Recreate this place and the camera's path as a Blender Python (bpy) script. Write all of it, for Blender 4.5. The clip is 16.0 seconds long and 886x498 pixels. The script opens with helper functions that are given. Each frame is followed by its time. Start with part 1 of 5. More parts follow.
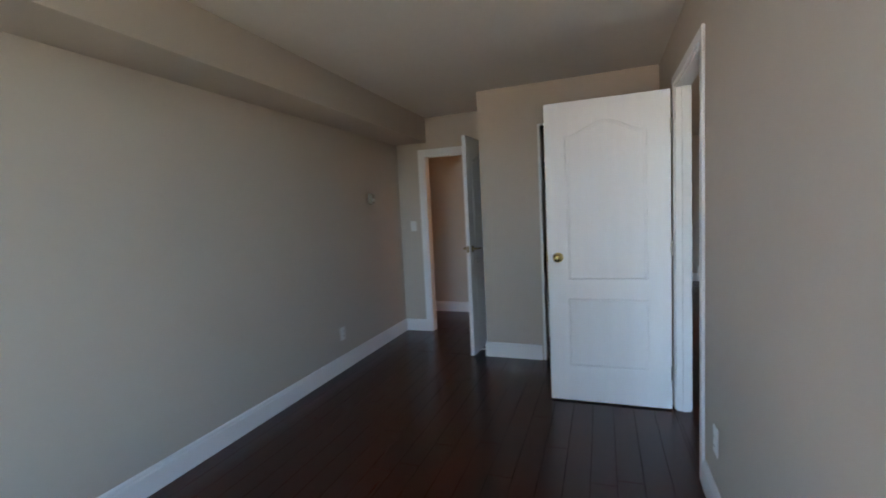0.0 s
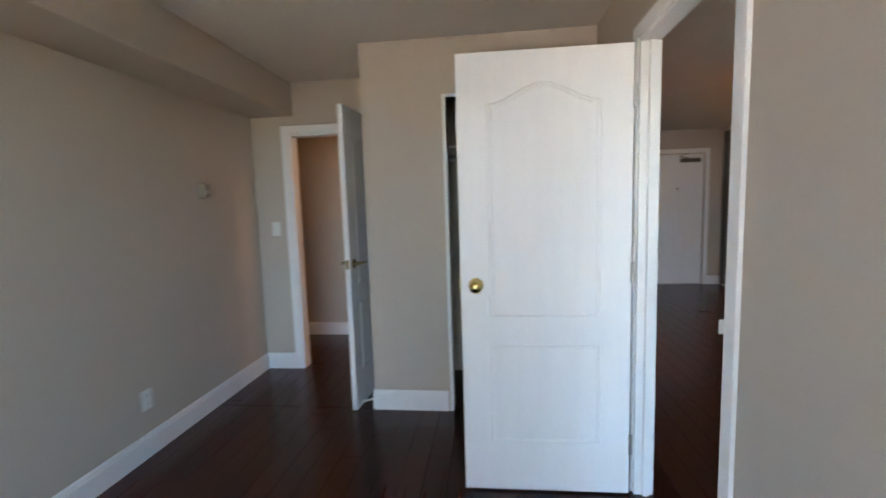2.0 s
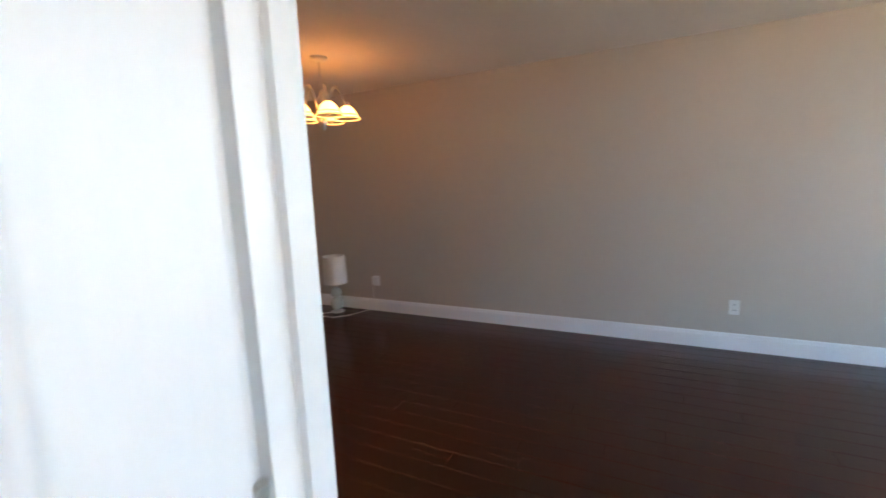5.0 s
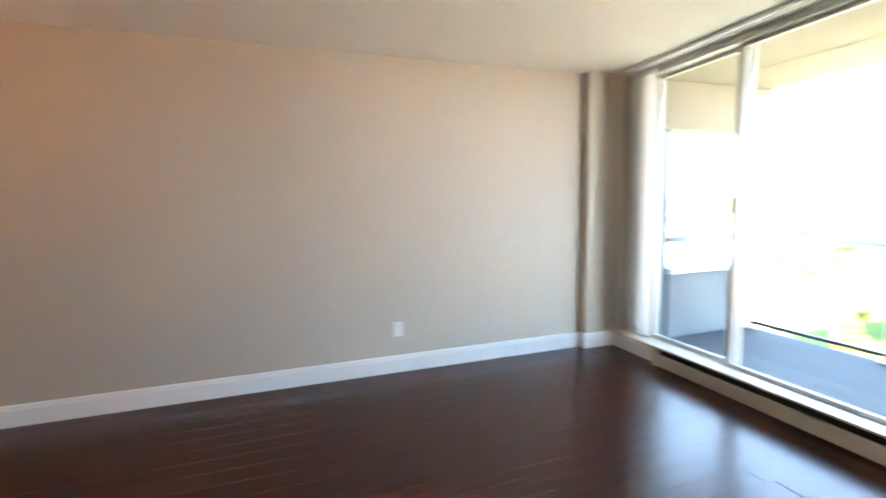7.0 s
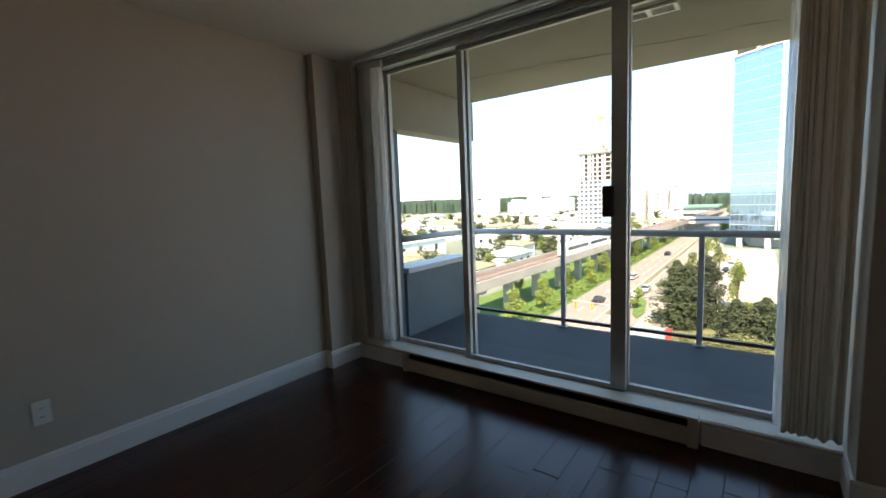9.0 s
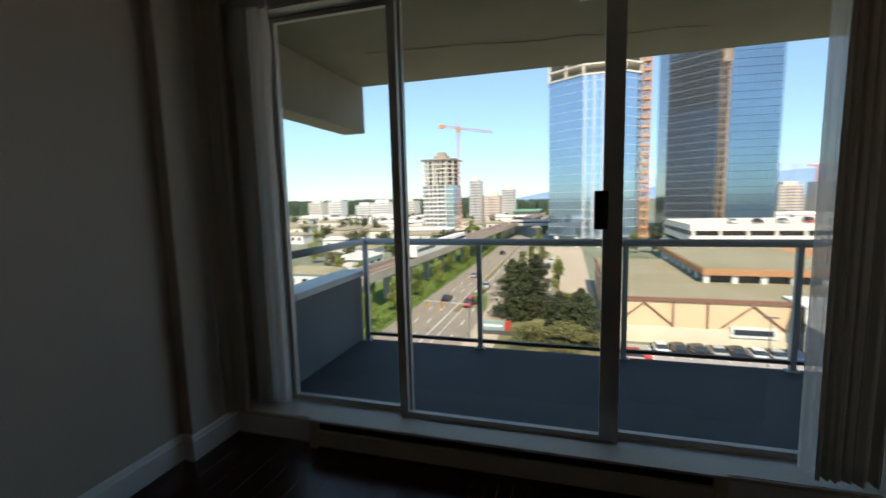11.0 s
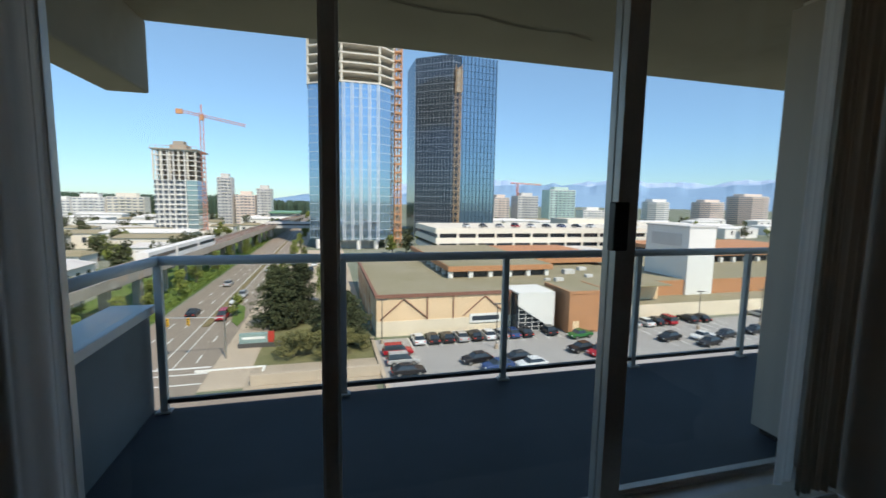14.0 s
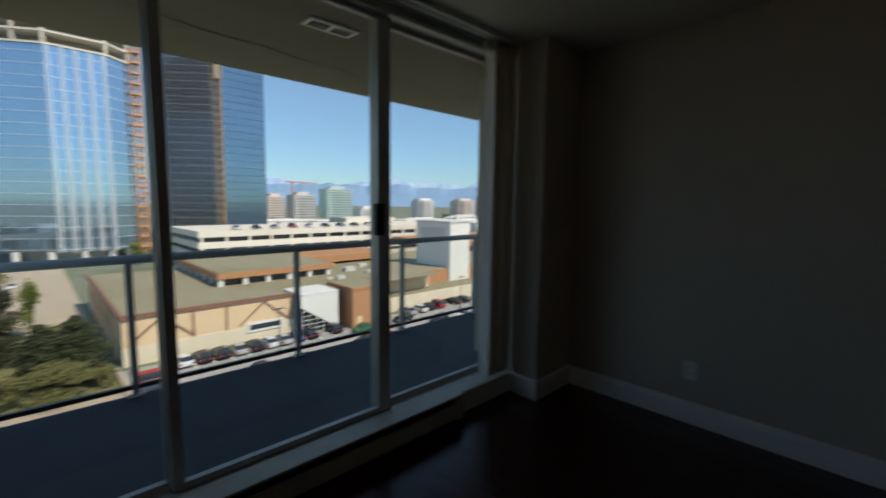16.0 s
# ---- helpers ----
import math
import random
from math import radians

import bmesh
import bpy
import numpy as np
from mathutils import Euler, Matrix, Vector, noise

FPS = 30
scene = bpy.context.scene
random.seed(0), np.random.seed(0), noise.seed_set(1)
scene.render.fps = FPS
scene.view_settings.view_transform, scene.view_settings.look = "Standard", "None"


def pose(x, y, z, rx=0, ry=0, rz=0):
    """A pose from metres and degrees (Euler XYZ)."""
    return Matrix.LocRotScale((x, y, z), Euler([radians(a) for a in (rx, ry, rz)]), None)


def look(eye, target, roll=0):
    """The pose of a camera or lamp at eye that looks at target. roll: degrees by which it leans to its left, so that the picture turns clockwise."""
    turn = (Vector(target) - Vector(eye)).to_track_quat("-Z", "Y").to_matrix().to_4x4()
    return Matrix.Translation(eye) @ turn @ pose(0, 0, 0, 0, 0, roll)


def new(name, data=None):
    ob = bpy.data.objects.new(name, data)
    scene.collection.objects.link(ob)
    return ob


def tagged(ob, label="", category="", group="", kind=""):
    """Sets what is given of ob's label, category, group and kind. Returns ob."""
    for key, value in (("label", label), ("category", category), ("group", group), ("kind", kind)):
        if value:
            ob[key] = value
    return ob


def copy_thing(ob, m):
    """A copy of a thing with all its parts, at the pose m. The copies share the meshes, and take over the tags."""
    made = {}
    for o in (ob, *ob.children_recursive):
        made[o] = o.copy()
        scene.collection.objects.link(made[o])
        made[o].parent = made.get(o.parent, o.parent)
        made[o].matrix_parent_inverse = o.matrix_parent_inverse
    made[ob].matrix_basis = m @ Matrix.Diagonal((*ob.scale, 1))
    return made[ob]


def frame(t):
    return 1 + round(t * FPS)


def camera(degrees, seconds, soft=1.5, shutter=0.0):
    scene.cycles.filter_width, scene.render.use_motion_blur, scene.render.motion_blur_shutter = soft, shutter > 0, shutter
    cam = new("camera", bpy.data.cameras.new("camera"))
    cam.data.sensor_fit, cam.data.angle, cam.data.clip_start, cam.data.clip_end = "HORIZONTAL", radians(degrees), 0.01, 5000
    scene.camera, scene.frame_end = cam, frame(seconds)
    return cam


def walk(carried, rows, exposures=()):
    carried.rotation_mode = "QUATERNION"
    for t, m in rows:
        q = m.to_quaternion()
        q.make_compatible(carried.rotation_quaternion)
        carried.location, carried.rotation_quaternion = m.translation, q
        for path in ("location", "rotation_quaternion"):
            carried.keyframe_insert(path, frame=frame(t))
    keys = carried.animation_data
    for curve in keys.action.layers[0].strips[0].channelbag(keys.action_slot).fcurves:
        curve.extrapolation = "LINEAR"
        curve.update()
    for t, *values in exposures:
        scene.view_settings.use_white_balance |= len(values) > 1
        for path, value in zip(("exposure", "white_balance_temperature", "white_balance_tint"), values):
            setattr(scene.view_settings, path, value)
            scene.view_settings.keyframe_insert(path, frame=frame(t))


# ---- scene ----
cam = camera(91.9, 16.0, shutter=0.6)
PATH = [
    (0, (-0.433, 0.104, 1.338), (-1.13, 1.971, 1.172), -2.9),
    (0.5, (-0.459, 0.483, 1.335), (-1.042, 2.387, 1.146), -1.5),
    (1, (-0.485, 0.65, 1.367), (-1.093, 2.54, 1.13), -1.6),
    (1.5, (-0.585, 0.881, 1.36), (-1.09, 2.81, 1.209), -1.1),
    (2, (-0.637, 1.142, 1.372), (-0.866, 3.118, 1.165), -1.8),
    (2.5, (-0.622, 1.448, 1.363), (-0.62, 3.443, 1.23), -2.5),
    (3, (-0.613, 1.735, 1.356), (-0.391, 3.716, 1.198), -0.4),
    (3.5, (-0.587, 2.022, 1.359), (0.194, 3.856, 1.191), -2.2),
    (6, (0.074, 2.965, 1.341), (2.044, 3.241, 1.134), -1.5),
    (6.5, (0.242, 2.956, 1.334), (2.235, 2.865, 1.186), -2.5),
    (7, (0.388, 2.934, 1.298), (2.276, 2.308, 1.094), -1.1),
    (7.5, (0.489, 2.916, 1.275), (2.081, 1.719, 1.089), -2.0),
    (8, (0.57, 2.916, 1.289), (1.96, 1.489, 1.112), -1.9),
    (8.5, (0.692, 2.805, 1.272), (1.967, 1.276, 1.079), -2.5),
    (11, (1.692, 2.197, 1.302), (2.252, 0.291, 1.073), -1.4),
    (11.5, (1.901, 2.051, 1.312), (2.167, 0.081, 1.091), -3.4),
    (12, (2.05, 1.929, 1.315), (2.219, -0.048, 1.062), -2.1),
    (12.5, (2.167, 1.71, 1.313), (2.286, -0.274, 1.094), -3.3),
    (13, (2.29, 1.563, 1.308), (2.354, -0.422, 1.075), -0.5),
    (13.5, (2.457, 1.442, 1.316), (2.177, -0.523, 1.07), -0.3),
    (14, (2.558, 1.449, 1.316), (2.04, -0.47, 1.095), 1.0),
    (14.5, (2.63, 1.576, 1.31), (1.989, -0.304, 1.077), 0.7),
    (15, (2.747, 1.715, 1.322), (2.008, -0.13, 1.105), 0.9),
    (15.5, (2.891, 1.875, 1.313), (1.85, 0.189, 1.044), -0.5),
    (16, (2.932, 2.066, 1.327), (1.55, 0.636, 1.117), 0.7),
]
EXPOSURES = [(0, 3.05, 7600, 23), (0.5, 3.2, 7600, 23), (1.0, 3.5, 7650, 23), (1.5, 3.75, 7800, 23), (3.0, 3.6, 7850, 23), (3.5, 3.48, 7800, 23),
             (6.0, 4.65, 7950, 25), (6.5, 4.8, 8150, 24), (7.0, 4.85, 8200, 21), (7.5, 4.42, 8150, 21), (8.0, 3.2, 8050, 21), (8.5, 2.33, 7900, 20),
             (10.8, 0.62, 7850, 17), (12.0, 0.28, 7550, 16), (12.6, 0.23, 7400, 16), (13.5, 0.18, 7100, 15), (15.2, -0.06, 7000, 15), (16.0, -0.12, 7300, 15)]
walk(cam, [(t, look(eye, target, roll)) for t, eye, target, roll in PATH], EXPOSURES)

# ---- daylight ----
SUN_DIR = Vector((-0.35, 1.0, 1.25)).normalized()
world = bpy.data.worlds.new("sky")
scene.world = world
world.use_nodes = True
wn = world.node_tree.nodes
sky = wn.new("ShaderNodeTexSky")
sky.sky_type = "NISHITA"
sky.sun_disc = False
sky.sun_elevation = math.asin(SUN_DIR.z)
sky.sun_rotation = math.atan2(SUN_DIR.x, SUN_DIR.y)
sky.altitude = 50
sky.air_density, sky.dust_density, sky.ozone_density = 1.1, 0.0, 4.0
wn["Background"].inputs["Strength"].default_value = 0.15
balance = wn.new("ShaderNodeMix")
balance.data_type, balance.blend_type = "RGBA", "MULTIPLY"
balance.inputs["Factor"].default_value = 1.0
# clear spring air: the sky stays light blue right down to the horizon
dome, part_z, depth = wn.new("ShaderNodeTexCoord"), wn.new("ShaderNodeSeparateXYZ"), wn.new("ShaderNodeValToRGB")
depth.color_ramp.elements[0].position, depth.color_ramp.elements[1].position = 0.0, 0.40
depth.color_ramp.elements[0].color, depth.color_ramp.elements[1].color = (0.43, 0.67, 0.95, 1), (1.09, 1.20, 1.15, 1)
world.node_tree.links.new(dome.outputs["Generated"], part_z.inputs[0])
world.node_tree.links.new(part_z.outputs[2], depth.inputs[0])
world.node_tree.links.new(depth.outputs[0], balance.inputs[7])
world.node_tree.links.new(sky.outputs[0], balance.inputs[6])
world.node_tree.links.new(balance.outputs[2], wn["Background"].inputs[0])
sun_data = bpy.data.lights.new("sun", "SUN")
sun_data.energy, sun_data.angle, sun_data.color = 4.3, radians(0.5), (1.0, 0.93, 0.83)
sun = new("sun", sun_data)
sun.matrix_world = look(SUN_DIR * 100, (0, 0, 0))


# ---- materials ----
def mat(name, color, rough=0.6, metal=0.0, var=0.12, scale=6.0, bump=0.0, bump_scale=60.0, spec=0.5, color2=None, stretch=(1, 1, 1), per=0.0, emit=None, emit_strength=0.0):
    """A surface with colour variation at two scales, fine relief, and a little difference from piece to piece (per)."""
    m = bpy.data.materials.new(name)
    m.use_nodes = True
    n, l = m.node_tree.nodes, m.node_tree.links
    b = n["Principled BSDF"]
    b.inputs["Roughness"].default_value = rough
    b.inputs["Metallic"].default_value = metal
    b.inputs["Specular IOR Level"].default_value = spec
    geo = n.new("ShaderNodeTexCoord")
    mp = n.new("ShaderNodeMapping")
    mp.inputs["Scale"].default_value = stretch
    l.new(geo.outputs["Object"], mp.inputs[0])
    n1, n2 = n.new("ShaderNodeTexNoise"), n.new("ShaderNodeTexNoise")
    n1.inputs["Scale"].default_value, n2.inputs["Scale"].default_value = scale, scale * 9
    n1.inputs["Detail"].default_value, n2.inputs["Detail"].default_value = 4, 3
    l.new(mp.outputs[0], n1.inputs[0])
    l.new(mp.outputs[0], n2.inputs[0])
    mixf = n.new("ShaderNodeMath")
    mixf.operation = "MULTIPLY_ADD"
    mixf.inputs[1].default_value = 0.35
    l.new(n2.outputs[0], mixf.inputs[0])
    h = n.new("ShaderNodeMath")
    h.operation = "MULTIPLY"
    h.inputs[1].default_value = 0.65
    l.new(n1.outputs[0], h.inputs[0])
    l.new(h.outputs[0], mixf.inputs[2])
    ramp = n.new("ShaderNodeValToRGB")
    c2 = color2 or tuple(c * (1 - var) for c in color)
    c1 = tuple(min(1, c * (1 + var)) for c in color) if color2 is None else color
    ramp.color_ramp.elements[0].position, ramp.color_ramp.elements[1].position = 0.32, 0.68
    ramp.color_ramp.elements[0].color = (*c2, 1)
    ramp.color_ramp.elements[1].color = (*c1, 1)
    l.new(mixf.outputs[0], ramp.inputs[0])
    out = ramp.outputs[0]
    if per:
        info = n.new("ShaderNodeObjectInfo")
        hsv = n.new("ShaderNodeHueSaturation")
        mr = n.new("ShaderNodeMapRange")
        mr.inputs["To Min"].default_value, mr.inputs["To Max"].default_value = 1 - per, 1 + per
        l.new(info.outputs["Random"], mr.inputs[0])
        l.new(mr.outputs[0], hsv.inputs["Value"])
        l.new(out, hsv.inputs["Color"])
        out = hsv.outputs[0]
    l.new(out, b.inputs["Base Color"])
    if bump:
        n3 = n.new("ShaderNodeTexNoise")
        n3.inputs["Scale"].default_value = bump_scale
        n3.inputs["Detail"].default_value = 3
        l.new(mp.outputs[0], n3.inputs[0])
        bp = n.new("ShaderNodeBump")
        bp.inputs["Strength"].default_value = bump
        bp.inputs["Distance"].default_value = 0.004
        l.new(n3.outputs[0], bp.inputs["Height"])
        l.new(bp.outputs[0], b.inputs["Normal"])
    if emit:
        b.inputs["Emission Color"].default_value = (*emit, 1)
        b.inputs["Emission Strength"].default_value = emit_strength
    return m


def glass_mat(name, tint=(0.97, 0.99, 0.98), rough=0.0):
    """Clear pane: mostly see-through, with a sheen that grows at a slant."""
    m = bpy.data.materials.new(name)
    m.use_nodes = True
    n, l = m.node_tree.nodes, m.node_tree.links
    n.remove(n["Principled BSDF"])
    tr, gl, mx, lw, pw = n.new("ShaderNodeBsdfTransparent"), n.new("ShaderNodeBsdfGlossy"), n.new("ShaderNodeMixShader"), n.new("ShaderNodeLayerWeight"), n.new("ShaderNodeMath")
    tr.inputs[0].default_value = (*tint, 1)
    gl.inputs["Roughness"].default_value = rough
    lw.inputs["Blend"].default_value = 0.5
    pw.operation = "POWER"
    pw.inputs[1].default_value = 4.0
    sc = n.new("ShaderNodeMath")
    sc.operation = "MULTIPLY_ADD"
    sc.inputs[1].default_value, sc.inputs[2].default_value = 0.30, 0.015
    l.new(lw.outputs["Facing"], pw.inputs[0])
    l.new(pw.outputs[0], sc.inputs[0])
    l.new(sc.outputs[0], mx.inputs[0])
    l.new(tr.outputs[0], mx.inputs[1])
    l.new(gl.outputs[0], mx.inputs[2])
    l.new(mx.outputs[0], n["Material Output"].inputs[0])
    return m


def wood_floor(name):
    """Dark red-brown hardwood with grain along the boards."""
    m = mat(name, (0.056, 0.0102, 0.0054), rough=0.24, color2=(0.031, 0.0062, 0.0036), scale=2.6, stretch=(9, 0.5, 4), per=0.17, bump=0.06, bump_scale=30, spec=0.45)
    return m


WALL = mat("wall_paint", (0.555, 0.478, 0.408), rough=0.62, var=0.025, scale=1.3, bump=0.10, bump_scale=160)
CEIL = mat("ceiling_paint", (0.79, 0.74, 0.685), rough=0.8, var=0.03, scale=2.0, bump=0.25, bump_scale=110)
TRIM = mat("trim_paint", (0.86, 0.86, 0.86), rough=0.35, var=0.03, scale=4, bump=0.05, bump_scale=90)
DOORW = mat("door_paint", (0.86, 0.86, 0.87), rough=0.38, var=0.025, scale=3, bump=0.12, bump_scale=50, stretch=(5, 5, 0.6))
FLOOR = wood_floor("floor_wood")
SUBFLOOR = mat("subfloor", (0.03, 0.015, 0.01), rough=0.8)
BRASS = mat("brass", (0.80, 0.58, 0.22), rough=0.18, metal=1.0, var=0.08, scale=30)
STEEL = mat("brushed_metal", (0.55, 0.54, 0.52), rough=0.35, metal=1.0, var=0.08, scale=30)
ALU = mat("aluminium_frame", (0.58, 0.56, 0.53), rough=0.45, metal=0.35, var=0.08, scale=8)
ALUDARK = mat("aluminium_dark", (0.10, 0.095, 0.09), rough=0.5, metal=0.3, var=0.1, scale=8)
BLACK = mat("black_plastic", (0.012, 0.012, 0.012), rough=0.4, var=0.2)
PLASTIC = mat("white_plastic", (0.78, 0.77, 0.74), rough=0.35, var=0.03)
THERMO = mat("beige_plastic", (0.33, 0.29, 0.22), rough=0.45, var=0.05)
HEATER = mat("heater_enamel", (0.62, 0.57, 0.48), rough=0.45, var=0.06, scale=6)
GLASS = glass_mat("window_glass")
MIRROR = bpy.data.materials.new("mirror_glass")
MIRROR.use_nodes = True
MIRROR.node_tree.nodes["Principled BSDF"].inputs["Metallic"].default_value = 1.0
MIRROR.node_tree.nodes["Principled BSDF"].inputs["Roughness"].default_value = 0.015
MIRROR.node_tree.nodes["Principled BSDF"].inputs["Base Color"].default_value = (0.80, 0.82, 0.81, 1)
SHADE_ON = mat("lit_glass_shade", (0.85, 0.75, 0.58), rough=0.4, var=0.05, emit=(1.0, 0.42, 0.11), emit_strength=0.56)
BULB = mat("lit_bulb", (0.9, 0.85, 0.7), rough=0.4, emit=(1.0, 0.50, 0.17), emit_strength=2.2)
LAMPSHADE = mat("lampshade_cloth", (0.80, 0.76, 0.72), rough=0.85, var=0.04, scale=12, bump=0.15, bump_scale=300)
def cloth_mat(name, color, glow, through_share, clear_share):
    """Woven cloth that lets light through; a sheer weave is partly open."""
    m = mat(name, color, rough=0.9, var=0.06, scale=5, bump=0.2, bump_scale=200, stretch=(6, 6, 0.7))
    n, l = m.node_tree.nodes, m.node_tree.links
    tl, mx, tp, mx2 = n.new("ShaderNodeBsdfTranslucent"), n.new("ShaderNodeMixShader"), n.new("ShaderNodeBsdfTransparent"), n.new("ShaderNodeMixShader")
    tl.inputs[0].default_value = (*glow, 1)
    mx.inputs[0].default_value, mx2.inputs[0].default_value = through_share, clear_share
    l.new(n["Principled BSDF"].outputs[0], mx.inputs[1])
    l.new(tl.outputs[0], mx.inputs[2])
    l.new(mx.outputs[0], mx2.inputs[1])
    l.new(tp.outputs[0], mx2.inputs[2])
    l.new(mx2.outputs[0], n["Material Output"].inputs[0])
    return m


DRAPE = cloth_mat("drape_cloth", (0.46, 0.385, 0.31), (0.60, 0.49, 0.38), 0.34, 0.0)
LINEN = cloth_mat("linen_cloth", (0.66, 0.60, 0.53), (0.80, 0.74, 0.66), 0.50, 0.0)
SHEER = cloth_mat("sheer_cloth", (0.80, 0.79, 0.78), (0.90, 0.88, 0.86), 0.50, 0.14)
CONCRETE = mat("balcony_concrete", (0.29, 0.255, 0.205), rough=0.9, var=0.14, scale=1.4, bump=0.4, bump_scale=40)
CONCRETE_P = mat("painted_parapet", (0.15, 0.17, 0.185), rough=0.85, var=0.2, scale=2.2, bump=0.4, bump_scale=60)
DECK = mat("balcony_membrane", (0.052, 0.060, 0.074), rough=0.75, var=0.15, scale=2.0, bump=0.2, bump_scale=60)
RAILW = mat("rail_white_paint", (0.52, 0.54, 0.56), rough=0.45, var=0.06, scale=8)
CRACK = mat("crack_stain", (0.16, 0.13, 0.10), rough=0.9, var=0.2)


# ---- building helpers ----
def bx(bm, x0, x1, y0, y1, z0, z1):
    """Adds a box to bm."""
    v = [bm.verts.new((x, y, z)) for z in (z0, z1) for y in (y0, y1) for x in (x0, x1)]
    for f in ((0, 2, 3, 1), (4, 5, 7, 6), (0, 1, 5, 4), (2, 6, 7, 3), (0, 4, 6, 2), (1, 3, 7, 5)):
        bm.faces.new([v[i] for i in f])
    return v


def boxes(*args, bevel=0.0):
    bm = bmesh.new()
    for a in args:
        bx(bm, *a)
    if bevel:
        bmesh.ops.bevel(bm, geom=bm.edges[:], offset=bevel, segments=2, affect="EDGES", profile=0.5)
    return bm


def mesh_of(name, bm, material, smooth=False):
    bmesh.ops.recalc_face_normals(bm, faces=bm.faces[:])
    me = bpy.data.meshes.new(name)
    bm.to_mesh(me)
    bm.free()
    me.materials.append(material)
    if smooth:
        for p in me.polygons:
            p.use_smooth = True
    return me


def structure(name, bm, material, label="", smooth=False):
    return tagged(new(name, mesh_of(name, bm, material, smooth)), label=label, kind="structure")


def part(name, bm, material, parent, label="", smooth=False):
    ob = new(name, mesh_of(name, bm, material, smooth))
    ob.parent = parent
    if label:
        tagged(ob, label=label)
    return ob


def share(name, me, parent, m):
    """One more piece on a mesh that is already there."""
    ob = new(name, me)
    ob.parent = parent
    ob.matrix_basis = m
    return ob


def thing(name, label, category, at=(0, 0, 0), turn=0.0, group="", kind=""):
    ob = new(name)
    ob.empty_display_size = 0.1
    ob.matrix_basis = pose(*at, 0, 0, turn)
    return tagged(ob, label=label, category=category, group=group, kind=kind)


def lathe(profile, seg=24, m=None, bm=None):
    """A body of revolution about z from (radius, height) pairs."""
    bm = bm or bmesh.new()
    rings = []
    for r, z in profile:
        ring = []
        for i in range(seg):
            a = 2 * math.pi * i / seg
            p = Vector((r * math.cos(a), r * math.sin(a), z))
            ring.append(bm.verts.new(m @ p if m else p))
        rings.append(ring)
    for a, b in zip(rings, rings[1:]):
        for i in range(seg):
            bm.faces.new((a[i], a[(i + 1) % seg], b[(i + 1) % seg], b[i]))
    for ring in (rings[0], rings[-1]):
        bm.faces.new(ring)
    return bm


def tube(points, r, seg=8, bm=None):
    """A round bar along points."""
    bm = bm or bmesh.new()
    pts = [Vector(p) for p in points]
    rings = []
    for i, p in enumerate(pts):
        d = (pts[min(i + 1, len(pts) - 1)] - pts[max(i - 1, 0)]).normalized()
        u = d.cross(Vector((0, 0, 1)) if abs(d.z) < 0.9 else Vector((1, 0, 0))).normalized()
        w = d.cross(u)
        rings.append([bm.verts.new(p + r * (u * math.cos(2 * math.pi * k / seg) + w * math.sin(2 * math.pi * k / seg))) for k in range(seg)])
    for a, b in zip(rings, rings[1:]):
        for k in range(seg):
            bm.faces.new((a[k], a[(k + 1) % seg], b[(k + 1) % seg], b[k]))
    bm.faces.new(rings[0])
    bm.faces.new(rings[-1])
    return bm


def prism(poly, z0, z1, bm=None):
    """An upright solid on a closed outline."""
    bm = bm or bmesh.new()
    a = [bm.verts.new((x, y, z0)) for x, y in poly]
    b = [bm.verts.new((x, y, z1)) for x, y in poly]
    n = len(poly)
    for i in range(n):
        bm.faces.new((a[i], a[(i + 1) % n], b[(i + 1) % n], b[i]))
    bm.faces.new(a)
    bm.faces.new(b)
    return bm


# ---- the apartment's shell ----
H = 2.39
OPEN_Y0, OPEN_Y1, DOOR_H = 2.36, 3.115, 2.045
G = -21.3

structure("wall_partition", boxes((0, 0.075, -0.46, OPEN_Y0, 0, H), (0, 0.075, OPEN_Y1, 4.75, 0, H), (0, 0.075, OPEN_Y0, OPEN_Y1, DOOR_H, H),
                                  (0, 0.075, 5.54, 8.3, 0, H), (0, 0.075, 4.75, 5.54, 2.1, H)), WALL, "greige painted partition wall with a doorway")
structure("wall_bedroom_side", boxes((-2.72, -2.60, -0.46, 4.57, 0, H)), WALL, "plain greige painted bedroom wall")
structure("soffit", boxes((-2.60, -2.235, -0.32, 4.57, 2.125, H), bevel=0.004), WALL, "greige boxed soffit along the bedroom ceiling")
structure("wall_bedroom_end", boxes((-3.5, -2.28, 4.57, 4.67, 0, H), (-1.50, 0, 4.57, 4.67, 0, H), (-2.28, -1.50, 4.57, 4.67, 1.985, H)), WALL, "greige bedroom end wall with a doorway")
structure("wall_closet", boxes((-1.45, -0.91, 3.87, 3.97, 0, H), (-0.12, 0, 3.87, 3.97, 0, H), (-0.91, -0.12, 3.87, 3.97, 2.03, H),
                               (-1.45, -1.35, 3.97, 4.57, 0, H)), WALL, "greige closet wall with an open closet doorway")
structure("wall_hall", boxes((-3.5, 0.0, 5.54, 5.64, 0, H), (-3.6, -3.5, 4.57, 5.64, 0, H)), WALL, "hall wall in warm lamplight")
structure("wall_bedroom_window", boxes((-2.60, -2.5, -0.46, -0.32, 0, H), (-0.12, 0, -0.46, -0.32, 0, H), (-2.5, -0.12, -0.46, -0.32, 0, 0.28), (-2.5, -0.12, -0.46, -0.32, 2.30, H)), WALL, "bedroom outside wall with a wide window")
structure("wall_long", boxes((3.60, 3.75, 0.0, 6.60, 0, H)), WALL, "long plain greige living room wall")
structure("pillar_1", boxes((3.53, 3.60, 0.152, 0.572, 0, H), bevel=0.004), WALL, "greige boxed pillar in the window corner")
